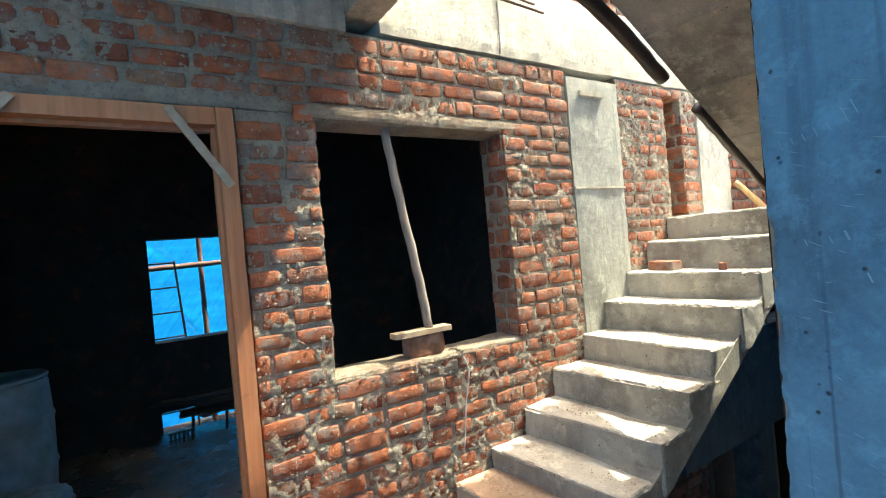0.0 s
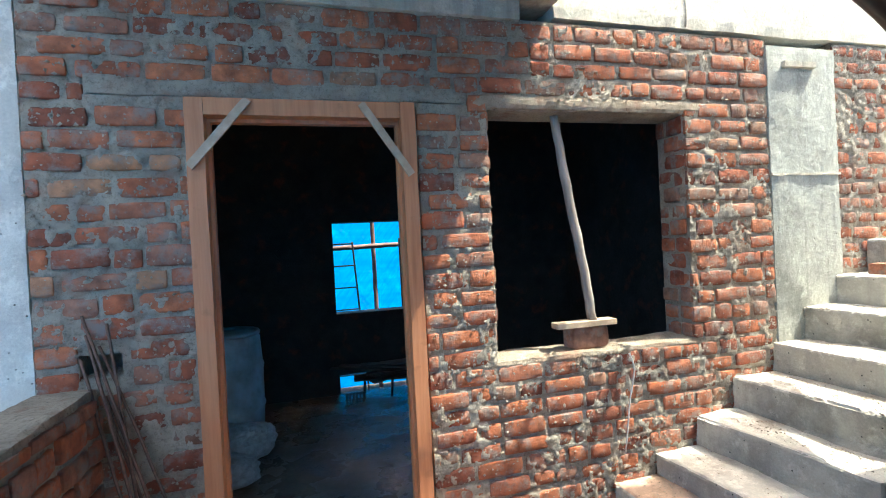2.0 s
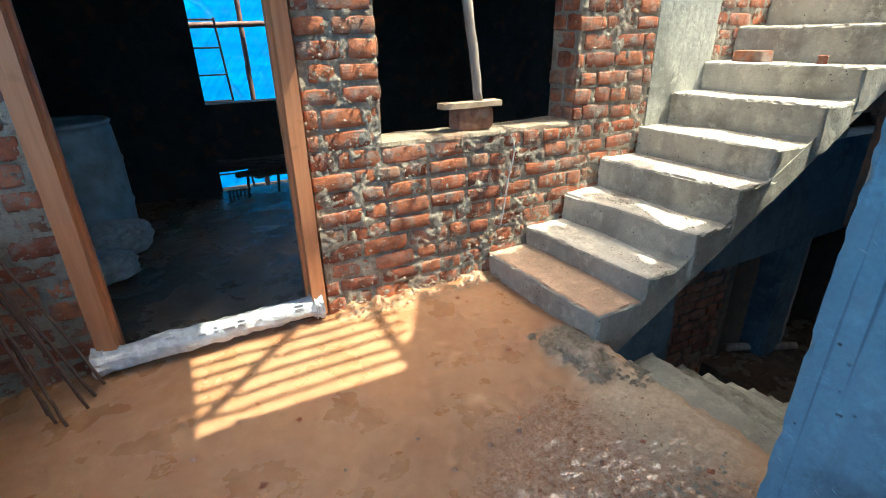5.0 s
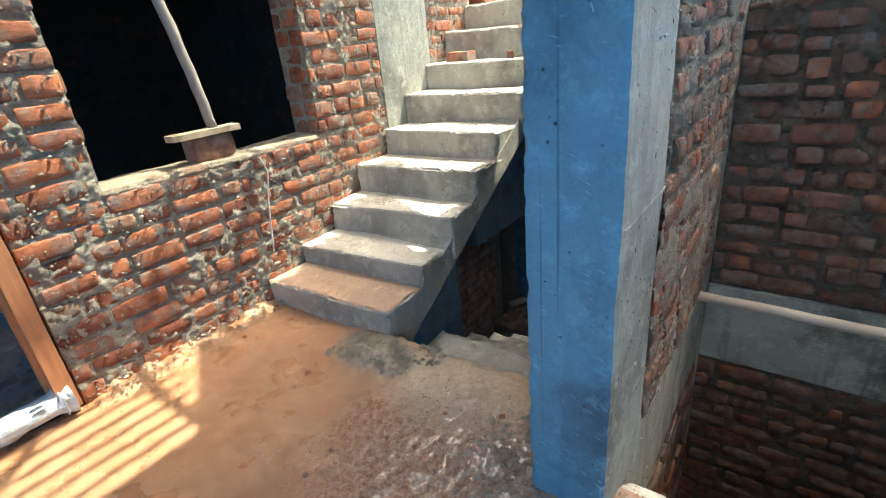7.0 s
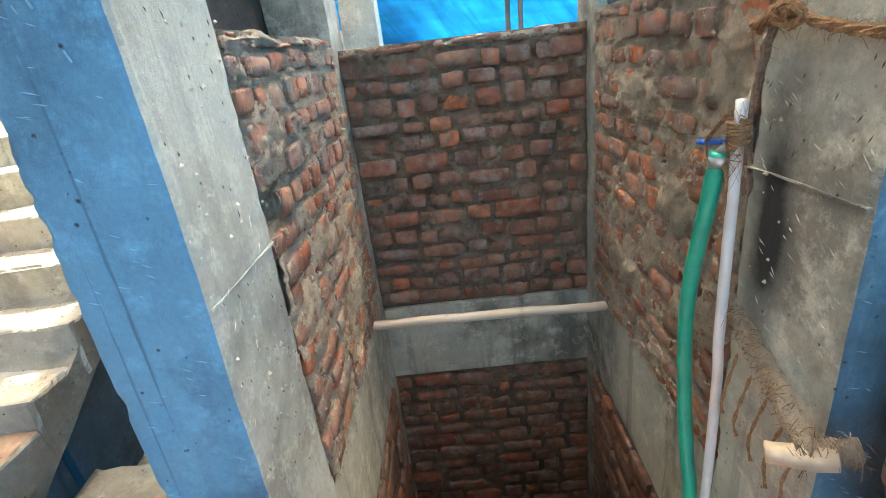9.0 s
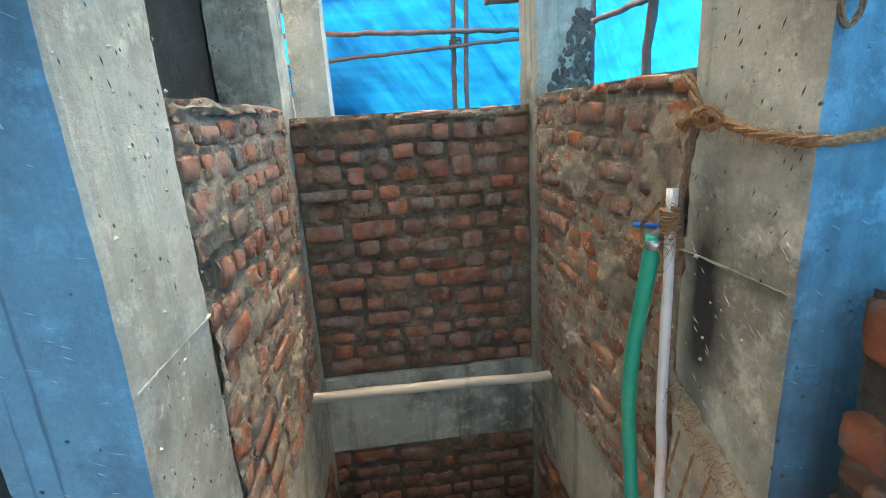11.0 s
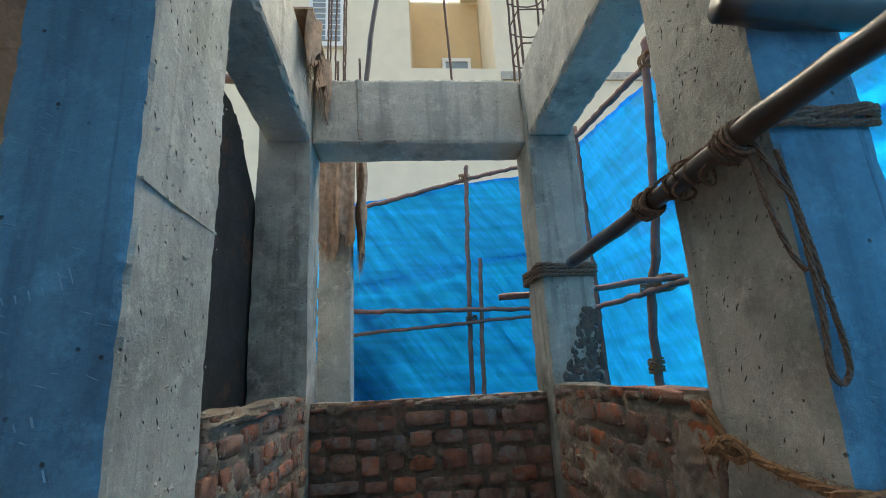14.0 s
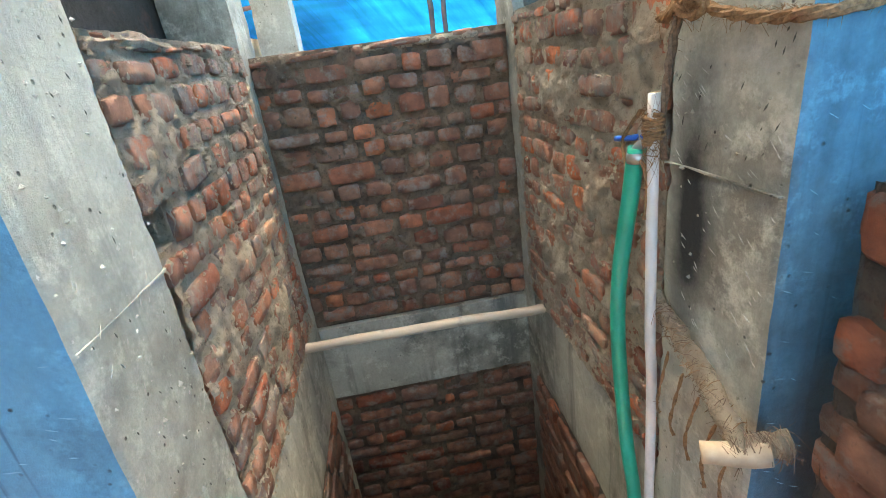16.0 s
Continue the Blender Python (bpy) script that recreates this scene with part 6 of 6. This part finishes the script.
def rel(h, x0):
    return (h[0] - x0, h[1] - x0, h[2], h[3])


brick_face(wall_n, (X0, W, 0), (1, 0, 0), (0, -1, 0), 2.69 - X0, 0.0, 2.67,
           [rel(DOOR, X0), rel((WIN[0], WIN[1], WIN[2] - 0.01, WIN[3] + 0.07), X0), rel((-0.95, 0.74, 2.22, 2.30), X0), rel((-1.02, -0.86, 1.03, 1.13), X0)], seed=101, fill=0.0085, joint=0.019, rise=1.3, cell=0.008, proud=0.006)
brick_face(wall_n2, (3.25, W, 0), (1, 0, 0), (0, -1, 0), 1.09, 0.9, 2.68, [(0.62, 0.86, 1.5, 2.62)], seed=102, fill=0.011, rise=1.35, proud=0.006, joint=0.024)
brick_face(wall_n2, (4.85, W, 0), (1, 0, 0), (0, -1, 0), 0.85, 1.5, 2.68, [], seed=103)
brick_face(wall_up, (2.32, W + 0.03, 0), (1, 0, 0), (0, -1, 0), 2.6, 3.19, 3.50, [], seed=107, cell=0.02)
# window and slot reveals
brick_face(wall_n, (WIN[1], W + 0.005, 0), (0, 1, 0), (-1, 0, 0), 0.225, WIN[2], WIN[3], [], seed=104, headers=0.7, mortar_name="reveal_mortar")
brick_face(wall_n, (WIN[0], W + 0.23, 0), (0, -1, 0), (1, 0, 0), 0.225, WIN[2], WIN[3], [], seed=105, headers=0.7, mortar_name="reveal_mortar")
brick_face(wall_n2, (4.11, W, 0), (0, 1, 0), (-1, 0, 0), 0.16, 1.5, 2.65, [], seed=106, headers=0.7, mortar_name="reveal_mortar")
# shaft
brick_face(sh_l, (1.49, YL, 0), (1, 0, 0), (0, -1, 0), 1.24, 0.06, 1.44, [(0.0, 0.12, 0.95, 1.06)], BRICKS_W, M_MORTB, seed=111, fill=0.007, headers=0.7, rise=1.6, proud=0.006, joint=0.018, cell=0.008, course=0.096, wild=1.0,
           smears=[(0.12, 1.20, 0.14, 0.16), (0.45, 0.75, 0.2, 0.1), (0.8, 0.4, 0.2, 0.12), (0.2, 0.6, 0.1, 0.2)])
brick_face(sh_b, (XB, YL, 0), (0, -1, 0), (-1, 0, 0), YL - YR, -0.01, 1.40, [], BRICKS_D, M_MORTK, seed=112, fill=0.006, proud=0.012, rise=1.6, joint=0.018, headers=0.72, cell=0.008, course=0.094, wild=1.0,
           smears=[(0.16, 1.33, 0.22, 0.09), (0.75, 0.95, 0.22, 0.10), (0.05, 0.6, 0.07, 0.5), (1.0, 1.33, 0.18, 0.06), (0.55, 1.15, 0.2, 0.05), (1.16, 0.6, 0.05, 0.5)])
brick_face(sh_r, (2.70, YR, 0), (-1, 0, 0), (0, 1, 0), 1.25, 0.06, 1.44, [], BRICKS_W, M_MORTB, seed=113, fill=0.008, headers=0.7, rise=1.6, proud=0.005, joint=0.018, cell=0.008, course=0.096, wild=1.0,
           smears=[(1.15, 1.15, 0.16, 0.16), (0.9, 0.8, 0.2, 0.1), (0.5, 1.1, 0.2, 0.12), (0.4, 0.4, 0.25, 0.1), (1.1, 0.45, 0.2, 0.1)])
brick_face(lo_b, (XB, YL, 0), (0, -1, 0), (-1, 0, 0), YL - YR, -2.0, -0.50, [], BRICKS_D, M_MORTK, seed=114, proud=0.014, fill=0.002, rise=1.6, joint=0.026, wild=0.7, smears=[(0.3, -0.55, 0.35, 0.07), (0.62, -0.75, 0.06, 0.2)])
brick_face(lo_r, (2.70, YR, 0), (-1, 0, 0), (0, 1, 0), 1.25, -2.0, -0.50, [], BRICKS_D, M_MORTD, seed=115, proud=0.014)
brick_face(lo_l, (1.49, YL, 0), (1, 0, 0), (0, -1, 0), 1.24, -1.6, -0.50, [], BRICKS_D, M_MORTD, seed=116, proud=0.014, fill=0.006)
# tops of the shaft walls
for wall, x0, x1, y0, y1, z, along in ((sh_l, 1.49, 2.73, YL, YL + 0.115, 1.44, 0), (sh_r, 1.45, 2.70, YR - 0.115, YR, 1.44, 0), (sh_b, XB, XB + 0.12, YR, YL, 1.40, 1)):
    rough_box("capping", x0, x1, y0 - 0.004, y1, z - 0.045, z, M_MORTB, wall, "", 0.025, 0.012, 0.016, 131 + along)
# low walls and basement
brick_face(low_l, (-0.95, 0.9, 0), (0, 1, 0), (1, 0, 0), W - 0.9, 0.0, 0.97, [], seed=121)
brick_face(low_l, (-1.17, 0.9, 0), (1, 0, 0), (0, -1, 0), 0.22, 0.0, 0.97, [], seed=122, cell=0.02)
brick_face(low_r, (-0.2, -1.05, 0), (1, 0, 0), (0, 1, 0), 1.23, 0.0, 1.03, [], BRICKS_D, M_MORTD, seed=123, proud=0.012, cell=0.01)
brick_face(low_r, (1.03, -1.05, 0), (0, -1, 0), (1, 0, 0), 0.2, 0.0, 1.03, [], BRICKS_D, M_MORTD, seed=124, proud=0.012, cell=0.01)
brick_face(base, (3.125, W, 0), (1, 0, 0), (0, -1, 0), 0.95, -2.4, -0.02, [], BRICKS_D, M_MORTD, seed=125, cell=0.03)


def lumps(parent, origin, u, n, length, z0, z1, count, mat, seed, holes=(), size=(0.003, 0.011)):
    """Crumbs of squeezed-out mortar stuck to a wall."""
    rr = random.Random(seed)
    u, n, origin = Vector(u), Vector(n), Vector(origin)
    v, f = [], []
    while count:
        a, z = rr.uniform(0, length), rr.uniform(z0, z1)
        if any(h0 < a < h1 and hz0 < z < hz1 for h0, h1, hz0, hz1 in holes):
            continue
        count -= 1
        c = origin + u * a + Vector((0, 0, z)) + n * 0.006
        r = rr.uniform(*size) * rr.uniform(0.5, 1.0)
        o = len(v)
        for d in (u, -u, Vector((0, 0, 1)), Vector((0, 0, -1)), n):
            v.append(c + d * r * rr.uniform(0.5, 1.5) + (u * rr.uniform(-0.4, 0.4) + Vector((0, 0, rr.uniform(-0.4, 0.4)))) * r)
        f += [(o, o + 2, o + 4), (o + 2, o + 1, o + 4), (o + 1, o + 3, o + 4), (o + 3, o, o + 4)]
    ob = link_mesh("mortar_crumbs", v, f, mat, parent)
    ob["kind"] = "stuff"


HOLES = [rel(DOOR, X0), rel(WIN, X0)]
lumps(wall_n, (X0, W, 0), (1, 0, 0), (0, -1, 0), 2.69 - X0, 0.0, 2.66, 5200, M_MORT, 1, HOLES)
lumps(wall_n2, (3.25, W, 0), (1, 0, 0), (0, -1, 0), 0.62, 1.0, 2.66, 600, M_MORT, 2)
lumps(sh_l, (1.49, YL, 0), (1, 0, 0), (0, -1, 0), 1.24, 0.06, 1.42, 1500, M_MORTB, 3)
lumps(sh_r, (2.70, YR, 0), (-1, 0, 0), (0, 1, 0), 1.25, 0.06, 1.42, 1300, M_MORTB, 4)
lumps(sh_b, (XB, YL, 0), (0, -1, 0), (-1, 0, 0), YL - YR, 0.0, 1.39, 900, M_MORTK, 5)
lumps(colL, (XL, YL, 0), (1, 0, 0), (0, -1, 0), 0.37, -0.3, 2.6, 260, M_PALE, 11, (), (0.002, 0.007))
lumps(colR, (1.45, YR, 0), (-1, 0, 0), (0, 1, 0), 0.35, -0.3, 2.6, 200, M_SHAFT, 12, (), (0.002, 0.007))
lumps(colL, (XL, 0.48, 0), (0, -1, 0), (-1, 0, 0), 0.24, 0.0, 0.4, 60, M_BLUE, 13, (), (0.002, 0.006))
